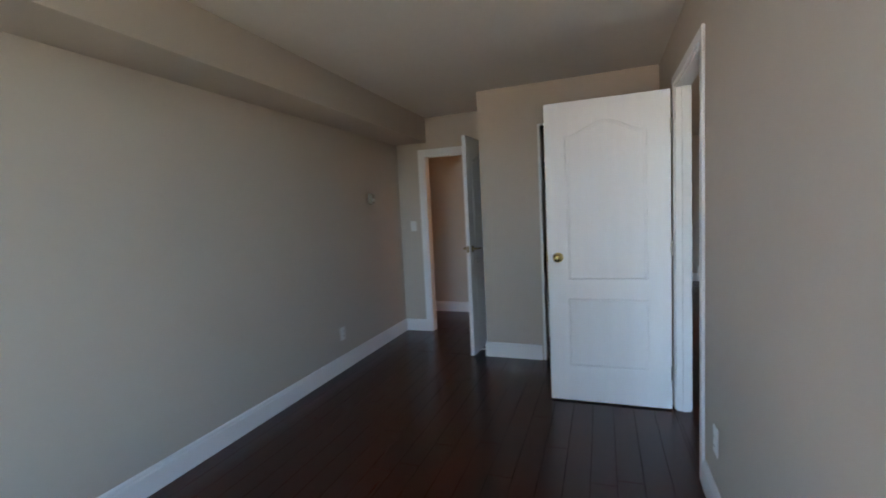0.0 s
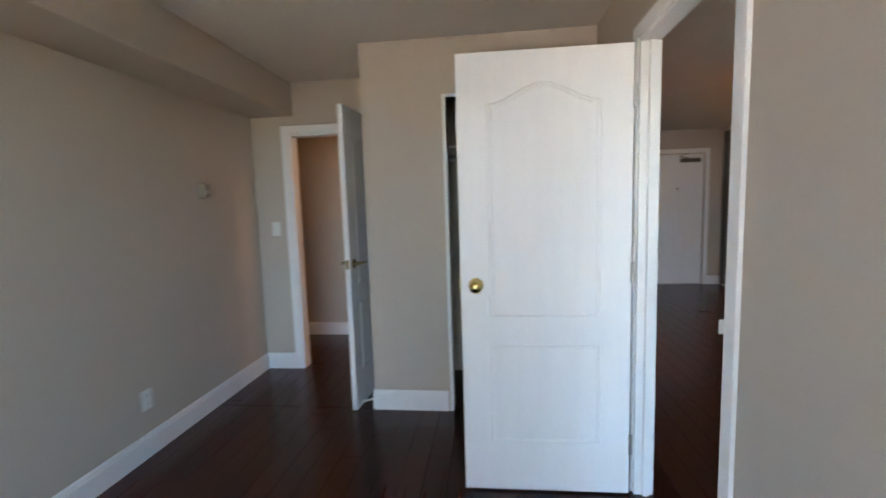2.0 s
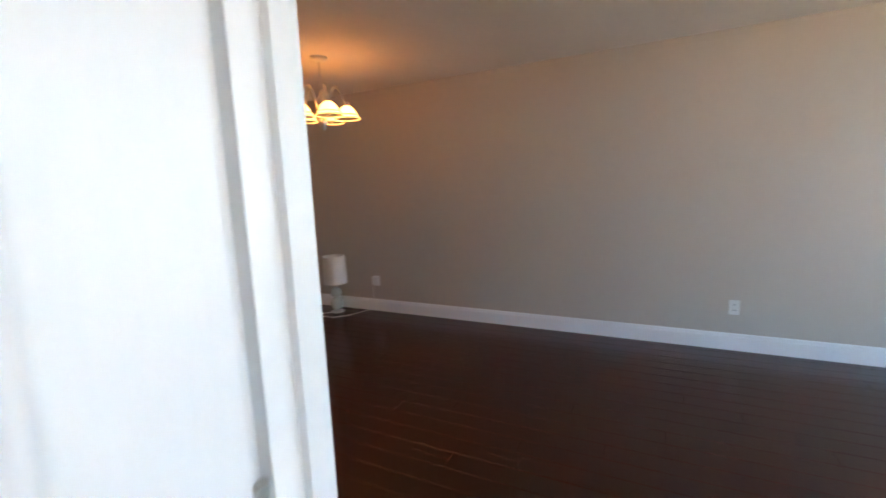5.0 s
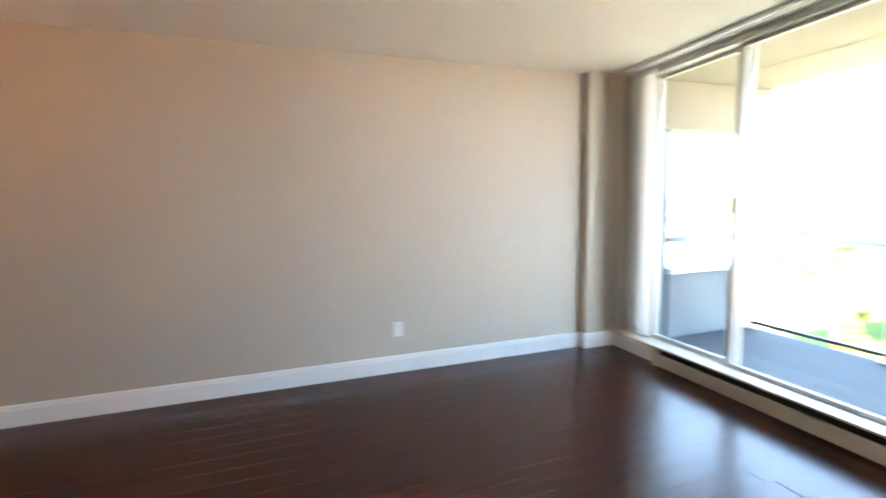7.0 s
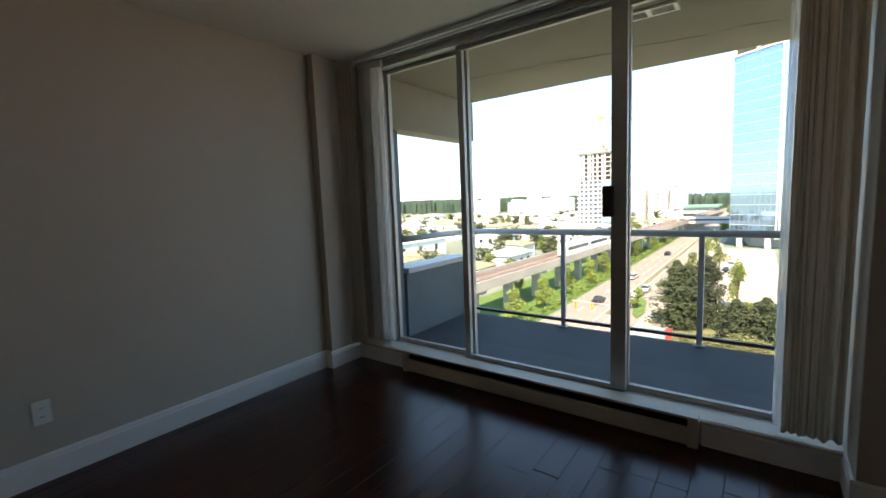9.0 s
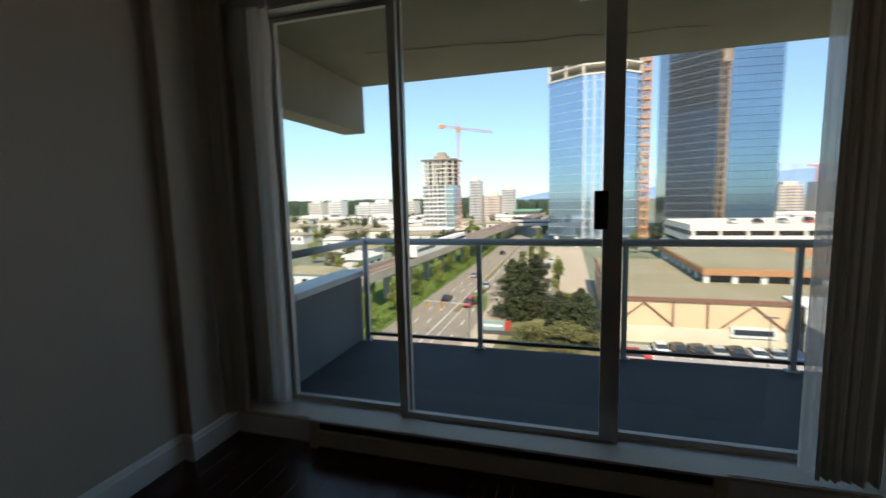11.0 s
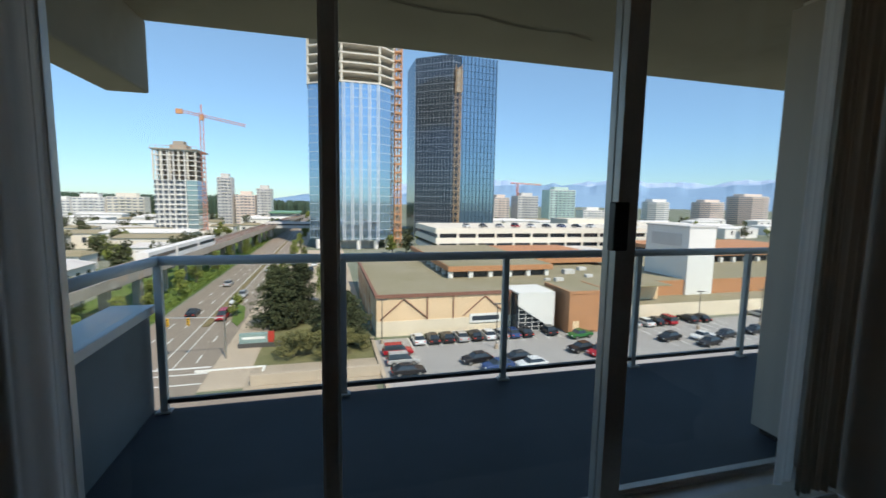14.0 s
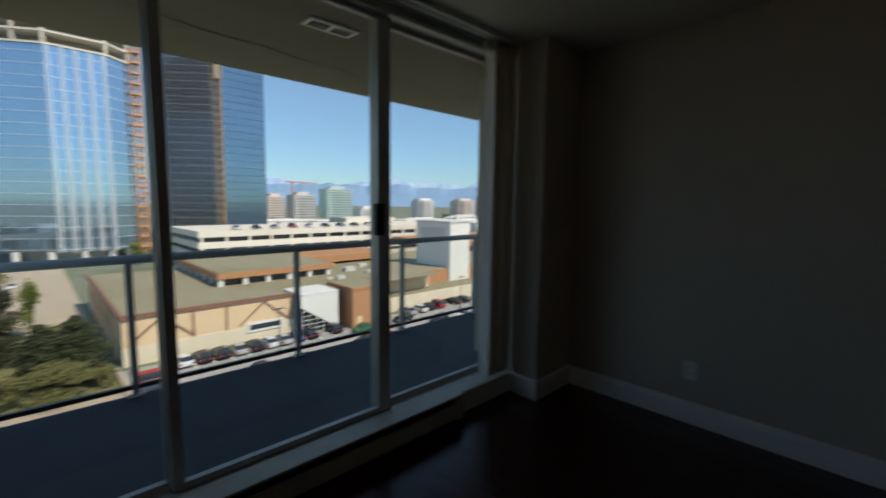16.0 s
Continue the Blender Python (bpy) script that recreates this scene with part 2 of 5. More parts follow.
structure("pillar_2", boxes((0.075, 0.518, 0.152, 0.49, 0, H), bevel=0.004), WALL, "greige boxed pillar beside the curtain")
structure("wall_dining_end", boxes((2.855, 3.60, 6.46, 6.54, 0, H)), WALL, "short greige wall at the dining end")
structure("wall_closet_back", boxes((3.45, 3.60, 6.54, 8.3, 0, H), (2.88, 3.45, 8.16, 8.3, 0, H), (2.86, 2.96, 6.54, 8.16, 2.33, H)), WALL, "greige walls round the hall closet")
structure("wall_entry", boxes((0.075, 1.84, 8.2, 8.3, 0, H), (2.62, 2.88, 8.2, 8.3, 0, H), (1.84, 2.62, 8.2, 8.3, 2.04, H)), WALL, "greige wall round the entrance door")
structure("wall_window", boxes((0.075, 0.42, 0.0, 0.15, 0.112, H), (0.075, 0.42, 0.0, 0.265, 0, 0.112), (3.34, 3.60, 0.0, 0.15, 0.112, H), (3.34, 3.60, 0.0, 0.265, 0, 0.112), (0.42, 3.34, 0.15, 0.265, -0.2, 0.112), (0.42, 3.34, 0.0, 0.15, -0.2, 0.085), (0.42, 3.34, 0.0, 0.15, 2.36, H)), WALL, "greige wall round the balcony window")
structure("wall_corridor", boxes((0.075, 3.60, 8.75, 8.85, -0.2, H)), WALL, "plain wall behind the entrance door")
structure("ceiling", boxes((-3.6, 0.0, -0.46, 8.85, H, H + 0.25), (0.0, 3.75, 0.0, 8.85, H, H + 0.25)), CEIL, "off-white textured ceiling")
structure("slab", boxes((-3.6, 0.0, -0.46, 8.85, -0.3, -0.016), (0.0, 3.75, 0.0, 8.85, -0.3, -0.016)), SUBFLOOR, "dark floor slab under the boards")


def baseboard(name, a, b, inward, h=0.135, t=0.016):
    """A moulded board from a to b on the floor; inward: the way into the room."""
    bm = bmesh.new()
    a, b, n = Vector((*a, 0)), Vector((*b, 0)), Vector((*inward, 0))
    prof = ((0, 0), (t, 0), (t, h - 0.030), (t * 0.75, h - 0.022), (t * 0.7, h - 0.010), (t * 0.3, h), (0, h))
    r = [[bm.verts.new(p + n * d + Vector((0, 0, z))) for d, z in prof] for p in (a, b)]
    k = len(prof)
    for i in range(k):
        bm.faces.new((r[0][i], r[0][(i + 1) % k], r[1][(i + 1) % k], r[1][i]))
    bm.faces.new(r[0])
    bm.faces.new(r[1])
    return structure(name, bm, TRIM, "white moulded baseboard")


for i, (a, b, n) in enumerate((
        ((-2.60, -0.32), (-2.60, 4.57), (1, 0)), ((-2.60, 4.57), (-2.342, 4.57), (0, -1)), ((-1.45, 3.87), (-0.945, 3.87), (0, -1)),
        ((-1.45, 3.87), (-1.45, 4.57), (-1, 0)), ((0, -0.32), (0, 2.295), (-1, 0)), ((0, 3.18), (0, 3.87), (-1, 0)), ((-3.5, 5.54), (0, 5.54), (0, -1)),
        ((3.60, 0.572), (3.60, 6.46), (-1, 0)), ((3.53, 0.572), (3.60, 0.572), (0, 1)), ((3.53, 0.265), (3.53, 0.588), (-1, 0)),
        ((3.01, 0.265), (3.53, 0.265), (0, 1)), ((0.518, 0.265), (1.05, 0.265), (0, 1)), ((0.075, 0.49), (0.534, 0.49), (0, 1)), ((0.518, 0.265), (0.518, 0.49), (1, 0)),
        ((0.075, 0.49), (0.075, 2.295), (1, 0)), ((0.075, 3.18), (0.075, 4.75), (1, 0)), ((2.839, 6.46), (3.60, 6.46), (0, -1)), ((2.855, 6.46), (2.855, 6.54), (-1, 0)),
        ((0.075, 5.54), (0.075, 8.2), (1, 0)), ((0.075, 8.2), (1.78, 8.2), (0, -1)), ((2.68, 8.2), (2.88, 8.2), (0, -1)))):
    baseboard("baseboard_%d" % (i + 1), a, b, n)


def casing_x(name, x, side, y0, y1, h, w=0.052, t=0.014):
    """White door casing on a wall at x; side: the way it stands proud."""
    xa, xb = sorted((x, x + side * t))
    return structure(name, boxes((xa, xb, y0 - w, y0, 0, h + w), (xa, xb, y1, y1 + w, 0, h + w), (xa, xb, y0, y1, h, h + w), bevel=0.003), TRIM, "white door casing")


def casing_y(name, y, side, x0, x1, h, w=0.062, t=0.014):
    ya, yb = sorted((y, y + side * t))
    return structure(name, boxes((x0 - w, x0, ya, yb, 0, h + w), (x1, x1 + w, ya, yb, 0, h + w), (x0, x1, ya, yb, h, h + w), bevel=0.003), TRIM, "white door casing")


casing_x("trim_1", 0, -1, OPEN_Y0, OPEN_Y1, DOOR_H)
casing_x("trim_2", 0.075, 1, OPEN_Y0, OPEN_Y1, DOOR_H)
structure("door_frame_1", boxes((-0.004, 0.079, OPEN_Y0, OPEN_Y0 + 0.02, 0, DOOR_H - 0.02), (-0.004, 0.079, OPEN_Y1 - 0.02, OPEN_Y1, 0, DOOR_H - 0.02), (-0.004, 0.079, OPEN_Y0, OPEN_Y1, DOOR_H - 0.02, DOOR_H),
                                (0.032, 0.056, OPEN_Y0 + 0.02, OPEN_Y0 + 0.032, 0, DOOR_H - 0.02), (0.032, 0.056, OPEN_Y1 - 0.032, OPEN_Y1 - 0.02, 0, DOOR_H - 0.02)), TRIM, "white door jamb with stop")
casing_y("trim_3", 4.57, -1, -2.28, -1.50, 1.985, 0.062)
structure("door_frame_2", boxes((-2.28, -2.26, 4.566, 4.674, 0, 1.965), (-1.52, -1.50, 4.566, 4.674, 0, 1.965), (-2.28, -1.50, 4.566, 4.674, 1.965, 1.985)), TRIM, "white door jamb")
structure("closet_frame", boxes((-0.932, -0.91, 3.858, 3.975, 0, 2.05), (-0.12, -0.10, 3.858, 3.975, 0, 2.05), (-0.91, -0.12, 3.858, 3.975, 2.03, 2.05)), TRIM, "thin white closet door frame")
casing_y("trim_4", 8.2, -1, 1.84, 2.62, 2.04)
structure("threshold", boxes((1.84, 2.62, 8.19, 8.31, -0.016, 0.012), bevel=0.003), ALU, "metal threshold under the entrance door")


# ---- doors ----
def moulding(bm, pts, y, side, w=0.024, d=0.0038):
    """A raised ring of moulding along a closed outline (x, z) on a face at y."""
    cx, cz = sum(p[0] for p in pts) / len(pts), sum(p[1] for p in pts) / len(pts)
    n = len(pts)
    norms = []
    for i in range(n):
        a, b = Vector(pts[i - 1]), Vector(pts[(i + 1) % n])
        t = (b - a).normalized()
        q = Vector((-t.y, t.x))
        if q.dot(Vector((cx, cz)) - Vector(pts[i])) < 0:
            q = -q
        norms.append(q)
    rings = []
    for off, up in ((0, 0), (w * 0.3, d), (w * 0.55, d * 0.25), (w * 0.8, d * 0.75), (w, 0)):
        rings.append([bm.verts.new((p[0] + q.x * off, y + side * up, p[1] + q.y * off)) for p, q in zip(pts, norms)])
    for a, b in zip(rings, rings[1:]):
        for i in range(n):
            bm.faces.new((a[i], a[(i + 1) % n], b[(i + 1) % n], b[i]))


def panel_door(name, label, w, at, turn, knob_x, hinge_x, metal=BRASS, lever=False, panels=True):
    """A moulded two-panel door leaf; x along the leaf from 0 to w, thickness in y."""
    ob = thing(name, label, "door", at, turn, kind="structure")
    h, t = 2.01, 0.036
    part("leaf", boxes((0, w, 0, t, 0.01, 0.01 + h), bevel=0.0025), DOORW, ob)
    if panels:
        bm = bmesh.new()
        x0, x1 = 0.13, w - 0.13
        low = [(x0, 0.25), (x1, 0.25), (x1, 0.72), (x0, 0.72)]
        up = [(x0, 0.85), (x1, 0.85), (x1, 1.80)]
        for i in range(1, 12):
            s = i / 12
            up.append((x1 + (x0 - x1) * s, 1.80 + 0.085 * 0.5 * (1 - math.cos(2 * math.pi * s)) ** 1.0))
        up.append((x0, 1.80))
        for y, s in ((0, -1), (t, 1)):
            moulding(bm, low, y, s)
            moulding(bm, up, y, s)
        part("panel_moulding", bm, DOORW, ob)
    for side in (-1, 1):
        y = 0 if side < 0 else t
        m = pose(knob_x, y, 1.0, 90 if side < 0 else -90)
        if lever:
            k = part("door_handle", lathe([(0.001, 0), (0.032, 0), (0.032, 0.006), (0.012, 0.012), (0.011, 0.045), (0.001, 0.046)], 20, m), metal, ob, smooth=False)
            s = 1 if hinge_x > knob_x else -1
            bm = tube([(knob_x, y + side * 0.045, 1.0), (knob_x + s * 0.04, y + side * 0.05, 1.0), (knob_x + s * 0.10, y + side * 0.047, 0.997)], 0.009, 8)
            part("lever", bm, metal, k)
        else:
            part("door_knob", lathe([(0.001, 0), (0.034, 0), (0.034, 0.005), (0.014, 0.012), (0.012, 0.03), (0.024, 0.038), (0.029, 0.05), (0.027, 0.06), (0.018, 0.068), (0.001, 0.07)], 24, m), metal, ob, smooth=True)
    ex = w if knob_x > w / 2 else 0
    part("latch_plate", boxes((ex - 0.003, ex + 0.003, t / 2 - 0.012, t / 2 + 0.012, 0.97, 1.03)), metal, ob)
    for z in (0.25, 1.05, 1.80):
        part("hinge", lathe([(0.001, z - 0.045), (0.007, z - 0.045), (0.007, z + 0.045), (0.001, z + 0.045)], 10, Matrix.Translation((hinge_x, -0.004, 0))), STEEL, ob)
    return ob


panel_door("door_1", "open white moulded two-panel door with a round brass knob", 0.755, (-0.785, 3.075, 0), 0.8, 0.07, 0.757)
panel_door("door_2", "open white panel door with lever handle against the closet wall", 0.735, (-1.558, 3.815, 0), 85.5, 0.06, 0.737, metal=mat("aged_brass", (0.34, 0.26, 0.14), rough=0.3, metal=1.0), lever=True)
entry = panel_door("door_3", "closed plain white entrance door with closer and lock", 0.77, (1.845, 8.225, 0), 0, 0.07, 0.772, metal=STEEL, panels=False)
part("deadbolt", lathe([(0.001, 0), (0.026, 0), (0.026, 0.012), (0.02, 0.02), (0.001, 0.02)], 20, pose(0.07, 0, 1.12, 90)), STEEL, entry)
clos = part("door_closer", boxes((0.42, 0.70, -0.055, 0, 1.90, 1.955), bevel=0.006), ALUDARK, entry)
part("closer_arm", tube([(0.5, -0.05, 1.965), (0.33, -0.20, 1.975), (0.52, -0.03, 2.03)], 0.010), ALUDARK, clos)
part("peephole", lathe([(0.001, 0), (0.011, 0), (0.011, 0.006), (0.001, 0.006)], 12, pose(0.39, 0, 1.5, 90)), BRASS, entry)

# door stop and strike plate
stop = tagged(new("door_stop", mesh_of("door_stop", tube([(-1.466, 3.885, 0.06), (-1.53, 3.85, 0.06)], 0.007), TRIM)), "small white door stop on the closet baseboard", "door stop")
strike = tagged(new("strike_plate", mesh_of("strike_plate", boxes((0.0, 0.028, 2.380, 2.3825, 0.98, 1.04), (-0.016, 0.0, 2.380, 2.384, 0.99, 1.03)), PLASTIC)), "pale strike plate on the door jamb", "strike plate")

# closet inside: rod and shelf
shelf = thing("closet_shelf", "white closet shelf above a hanging rod in the dark closet", "shelf", (-0.68, 4.3, 1.75))
part("board", boxes((-0.65, 0.66, -0.2, 0.25, 0, 0.018), bevel=0.002), TRIM, shelf)
part("rod", tube([(-0.67, -0.05, -0.06), (0.68, -0.05, -0.06)], 0.014), STEEL, shelf)


# ---- wall plates ----
def wall_plate(name, label, category, at, turn, w, h, kind="outlet", material=PLASTIC):
    """A plate that faces local -y."""
    ob = thing(name, label, category, at, turn)
    part("plate", boxes((-w / 2, w / 2, -0.006, 0, -h / 2, h / 2), bevel=0.002), material, ob)
    if kind == "outlet":
        for z in (-0.021, 0.021):
            s = part("socket", boxes((-0.016, 0.016, -0.009, -0.006, z - 0.014, z + 0.014), bevel=0.001), material, ob)
            part("slots", boxes((-0.007, -0.004, -0.0095, -0.0085, z - 0.004, z + 0.005), (0.004, 0.007, -0.0095, -0.0085, z - 0.004, z + 0.005)), BLACK, s)
    elif kind == "switch":
        part("rocker", boxes((-0.016, 0.016, -0.011, -0.006, -0.032, 0.032), bevel=0.0015), material, ob)
    elif kind == "thermostat":
        part("cover", boxes((-0.030, 0.030, -0.035, -0.006, -0.045, 0.045), bevel=0.004), material, ob)
        part("dial", lathe([(0.001, 0), (0.016, 0), (0.015, 0.006), (0.001, 0.006)], 16, pose(0, -0.035, -0.01, 90)), PLASTIC, ob)
    elif kind == "adapter":
        part("adapter", boxes((-0.045, 0.045, -0.045, -0.006, -0.045, 0.05), bevel=0.008), material, ob)
    return ob


wall_plate("wall_outlet", "white outlet on the bedroom wall above the baseboard", "outlet", (-2.60, 3.262, 0.325), 90, 0.07, 0.115)
wall_plate("thermostat", "small beige thermostat on the bedroom wall", "thermostat", (-2.60, 3.90, 1.515), 90, 0.075, 0.115, "thermostat", THERMO)
wall_plate("light_switch", "white light switch beside the bedroom doorway", "light switch", (-2.44, 4.57, 1.21), 0, 0.07, 0.115, "switch")
wall_plate("wall_outlet", "white outlet on the long living room wall", "outlet", (3.60, 2.25, 0.342), -90, 0.07, 0.115)
wall_plate("wall_outlet", "white outlet with a plugged-in adapter near the lamp", "outlet", (3.60, 5.60, 0.345), -90, 0.075, 0.115, "adapter")
wall_plate("wall_outlet", "white outlet low on the partition wall", "outlet", (0.0, 2.10, 0.33), -90, 0.07, 0.115)
wall_plate("wall_outlet", "white outlet low on the living room partition", "outlet", (0.075, 1.30, 0.33), 90, 0.07, 0.115)

# ---- mirrored closet by the entrance ----
mc = thing("mirror_closet", "mirrored sliding closet doors with dark metal frames", "mirror closet", (2.90, 6.54, 0))
part("bottom_track", boxes((-0.03, 0.05, 0, 1.62, 0.0, 0.014)), STEEL, mc)
part("top_track", boxes((-0.03, 0.05, 0, 1.62, 2.28, 2.33)), ALUDARK, mc)
for y0, y1, x in ((0.01, 1.58, -0.004),):
    d = part("mirror_door", boxes((x - 0.004, x + 0.004, y0 + 0.02, y1 - 0.02, 0.035, 2.26)), MIRROR, mc, "clear mirror panel")
    part("door_frame", boxes((x - 0.010, x + 0.012, y0, y0 + 0.022, 0.014, 2.28), (x - 0.010, x + 0.012, y1 - 0.022, y1, 0.014, 2.28),
                             (x - 0.010, x + 0.012, y0 + 0.022, y1 - 0.022, 0.014, 0.036), (x - 0.010, x + 0.012, y0 + 0.022, y1 - 0.022, 2.258, 2.28)), ALUDARK, d)
structure("closet_jamb", boxes((2.86, 2.98, 8.12, 8.16, 0, 2.33)), ALUDARK, "dark closet jamb")

# ---- chandelier ----
ch = thing("chandelier", "lit brass chandelier with five amber glass bell shades", "chandelier", (2.45, 5.18, H))
part("canopy", lathe([(0.001, 0), (0.065, 0), (0.06, -0.02), (0.03, -0.035), (0.001, -0.037)], 24), PLASTIC, ch, smooth=True)
part("chain", tube([(0, 0, -0.03), (0, 0, -0.26)], 0.006), STEEL, ch)
part("body", lathe([(0.001, -0.25), (0.012, -0.25), (0.018, -0.28), (0.035, -0.31), (0.05, -0.34), (0.042, -0.39), (0.02, -0.43), (0.03, -0.47), (0.035, -0.50), (0.018, -0.535), (0.012, -0.55), (0.001, -0.56)], 24), STEEL, ch, smooth=True)
for i in range(5):
    a = 2 * math.pi * i / 5 + 0.35
    ca, sa = math.cos(a), math.sin(a)
    pts = []
    for k in range(11):
        s = k / 10
        r = 0.04 + 0.15 * s
        z = -0.40 + 0.17 * math.sin(math.pi * min(1, s * 1.08)) ** 0.8 + 0.02 * s
        pts.append((r * ca, r * sa, z))
    arm = part("arm", tube(pts, 0.008), STEEL, ch, smooth=True)
    m = Matrix.Translation((0.19 * ca, 0.19 * sa, -0.365))
    sh = part("shade", lathe([(0.020, 0.0), (0.036, -0.008), (0.060, -0.033), (0.075, -0.062), (0.085, -0.085), (0.104, -0.102), (0.102, -0.104), (0.082, -0.088), (0.071, -0.064), (0.055, -0.036), (0.032, -0.012), (0.016, -0.004)], 20, m), SHADE_ON, ch, smooth=True)
    part("bulb", lathe([(0.001, -0.02), (0.014, -0.025), (0.028, -0.055), (0.03, -0.075), (0.018, -0.098), (0.001, -0.102)], 12, m), BULB, sh, smooth=True)
    part("socket", lathe([(0.001, 0.03), (0.02, 0.03), (0.024, 0.0), (0.012, -0.022), (0.001, -0.022)], 12, m), STEEL, sh)
    part("band", lathe([(0.080, -0.070), (0.086, -0.070), (0.092, -0.080), (0.086, -0.080)], 20, m), STEEL, sh, "dark metal band")
    part("band", lathe([(0.097, -0.094), (0.101, -0.094), (0.107, -0.101), (0.102, -0.101)], 20, m), STEEL, sh, "dark metal band")

hl = thing("hall_light", "lit warm flush dome light on the hall ceiling", "ceiling light", (-0.40, 5.10, H))
part("dome", lathe([(0.001, -0.09), (0.06, -0.085), (0.11, -0.06), (0.14, -0.02), (0.001, -0.018)], 24), mat("lit_dome_glass", (0.85, 0.8, 0.7), rough=0.4, emit=(1.0, 0.55, 0.22), emit_strength=5.0), hl, smooth=True)
part("base", lathe([(0.001, 0), (0.15, 0), (0.15, -0.018), (0.001, -0.018)], 24), STEEL, hl)

# ---- table lamp standing on the floor ----
lp = thing("table_lamp", "table lamp with white drum shade standing on the floor", "lamp", (3.40, 6.03, 0))
LGLASS = mat("lamp_glass", (0.55, 0.58, 0.54), rough=0.08, var=0.1, scale=10, spec=0.7)
part("foot", lathe([(0.001, 0), (0.075, 0), (0.075, 0.012), (0.03, 0.022), (0.001, 0.022)], 24), STEEL, lp)
part("glass_ball", lathe([(0.001, 0.02), (0.03, 0.022), (0.062, 0.055), (0.075, 0.10), (0.06, 0.148), (0.03, 0.172), (0.05, 0.19), (0.064, 0.225), (0.05, 0.262), (0.022, 0.285), (0.001, 0.286)], 24), LGLASS, lp, smooth=True)
part("stem", tube([(0, 0, 0.28), (0, 0, 0.40)], 0.008), STEEL, lp)
part("shade", lathe([(0.135, 0.335), (0.125, 0.645), (0.122, 0.645), (0.132, 0.335)], 32), LAMPSHADE, lp, "white cloth drum shade", smooth=False)
part("cord", tube([(-0.05, 0.03, 0.006), (-0.13, 0.10, 0.006), (-0.20, 0.05, 0.006), (-0.22, -0.10, 0.006), (-0.10, -0.22, 0.006), (0.05, -0.28, 0.006), (0.17, -0.32, 0.006), (0.20, -0.36, 0.10), (0.20, -0.38, 0.30)], 0.004, 6), PLASTIC, lp)

# ---- baseboard heater ----
ht = thing("baseboard_heater", "beige electric baseboard heater under the window", "heater", (1.062, 0.267, 0))
L = 1.945
part("body", boxes((0, L, 0.0, 0.044, 0.0, 0.094), (0, L, 0.0, 0.006, 0.094, 0.146), bevel=0.002), HEATER, ht)
part("front_panel", boxes((0.01, L - 0.01, 0.044, 0.060, 0.018, 0.098), bevel=0.004), HEATER, ht)
part("hood", boxes((0, L, 0.0, 0.066, 0.146, 0.160), (0, L, 0.0, 0.012, 0.128, 0.146), bevel=0.002), HEATER, ht, "pale sloping hood")
part("grille", boxes((0.045, L - 0.045, 0.006, 0.034, 0.0945, 0.1455)), BLACK, ht, "dark outlet slot")
part("end_cap", boxes((-0.004, 0.045, 0.0, 0.064, 0.0, 0.146), bevel=0.003), HEATER, ht)
part("end_cap", boxes((L - 0.045, L + 0.004, 0.0, 0.064, 0.0, 0.146), bevel=0.003), HEATER, ht)

# ---- balcony window ----
win = thing("window_1", "large aluminium sliding balcony door in three glazed panels", "window", (0, 0, 0), kind="structure")
WX0, WX1, WZ0, WZ1 = 0.42, 3.34, 0.085, 2.36
part("window_frame", boxes((WX0, WX0 + 0.045, 0.02, 0.15, WZ0, WZ1), (WX1 - 0.045, WX1, 0.02, 0.15, WZ0, WZ1), (WX0 + 0.045, WX1 - 0.045, 0.02, 0.15, WZ1 - 0.04, WZ1), (WX0 + 0.045, WX1 - 0.045, 0.02, 0.15, WZ0, WZ0 + 0.03),
                           (WX0 + 0.045, WX1 - 0.045, 0.055, 0.059, WZ0 + 0.03, WZ0 + 0.045)), ALU, win)
part("window_sill", boxes((0.520, 3.528, 0.152, 0.282, 0.1135, 0.131), bevel=0.003), HEATER, win, "beige painted sill")


def sash(name, x0, x1, y, wl, wr, label):
    s = part(name, boxes((x0, x0 + wl, y - 0.018, y + 0.018, WZ0 + 0.032, WZ1 - 0.04), (x1 - wr, x1, y - 0.018, y + 0.018, WZ0 + 0.032, WZ1 - 0.04),
                         (x0 + wl, x1 - wr, y - 0.016, y + 0.016, WZ0 + 0.032, WZ0 + 0.060), (x0 + wl, x1 - wr, y - 0.016, y + 0.016, WZ1 - 0.066, WZ1 - 0.04), bevel=0.002), ALU, win, label)
    p = part("pane", boxes((x0 + wl - 0.005, x1 - wr + 0.005, y - 0.003, y + 0.003, WZ0 + 0.055, WZ1 - 0.062)), GLASS, s)
    p.visible_shadow = False
    return s


sash("fixed_sash", 2.520, WX1 - 0.045, 0.038, 0.062, 0.025, "fixed glazed panel")
s2 = sash("sliding_sash", 1.455, 2.575, 0.088, 0.085, 0.045, "sliding glazed panel")
sash("fixed_sash", WX0 + 0.045, 1.535, 0.038, 0.025, 0.085, "fixed glazed panel")
part("latch", boxes((1.52, 1.58, 0.107, 0.145, 1.15, 1.325), bevel=0.006), BLACK, s2, "black door latch")
tr = thing("curtain_track", "white ceiling curtain track with two channels", "curtain track", (0.5, 0.175, H))
for y in (0.0, 0.05, 0.10):
    part("channel", boxes((0.0, 2.98, y - 0.012, y + 0.012, -0.028, 0), bevel=0.002), TRIM if y else ALU, tr)
part("valance", boxes((0.02, 2.80, -0.03, -0.018, -0.06, 0)), ALU, tr)


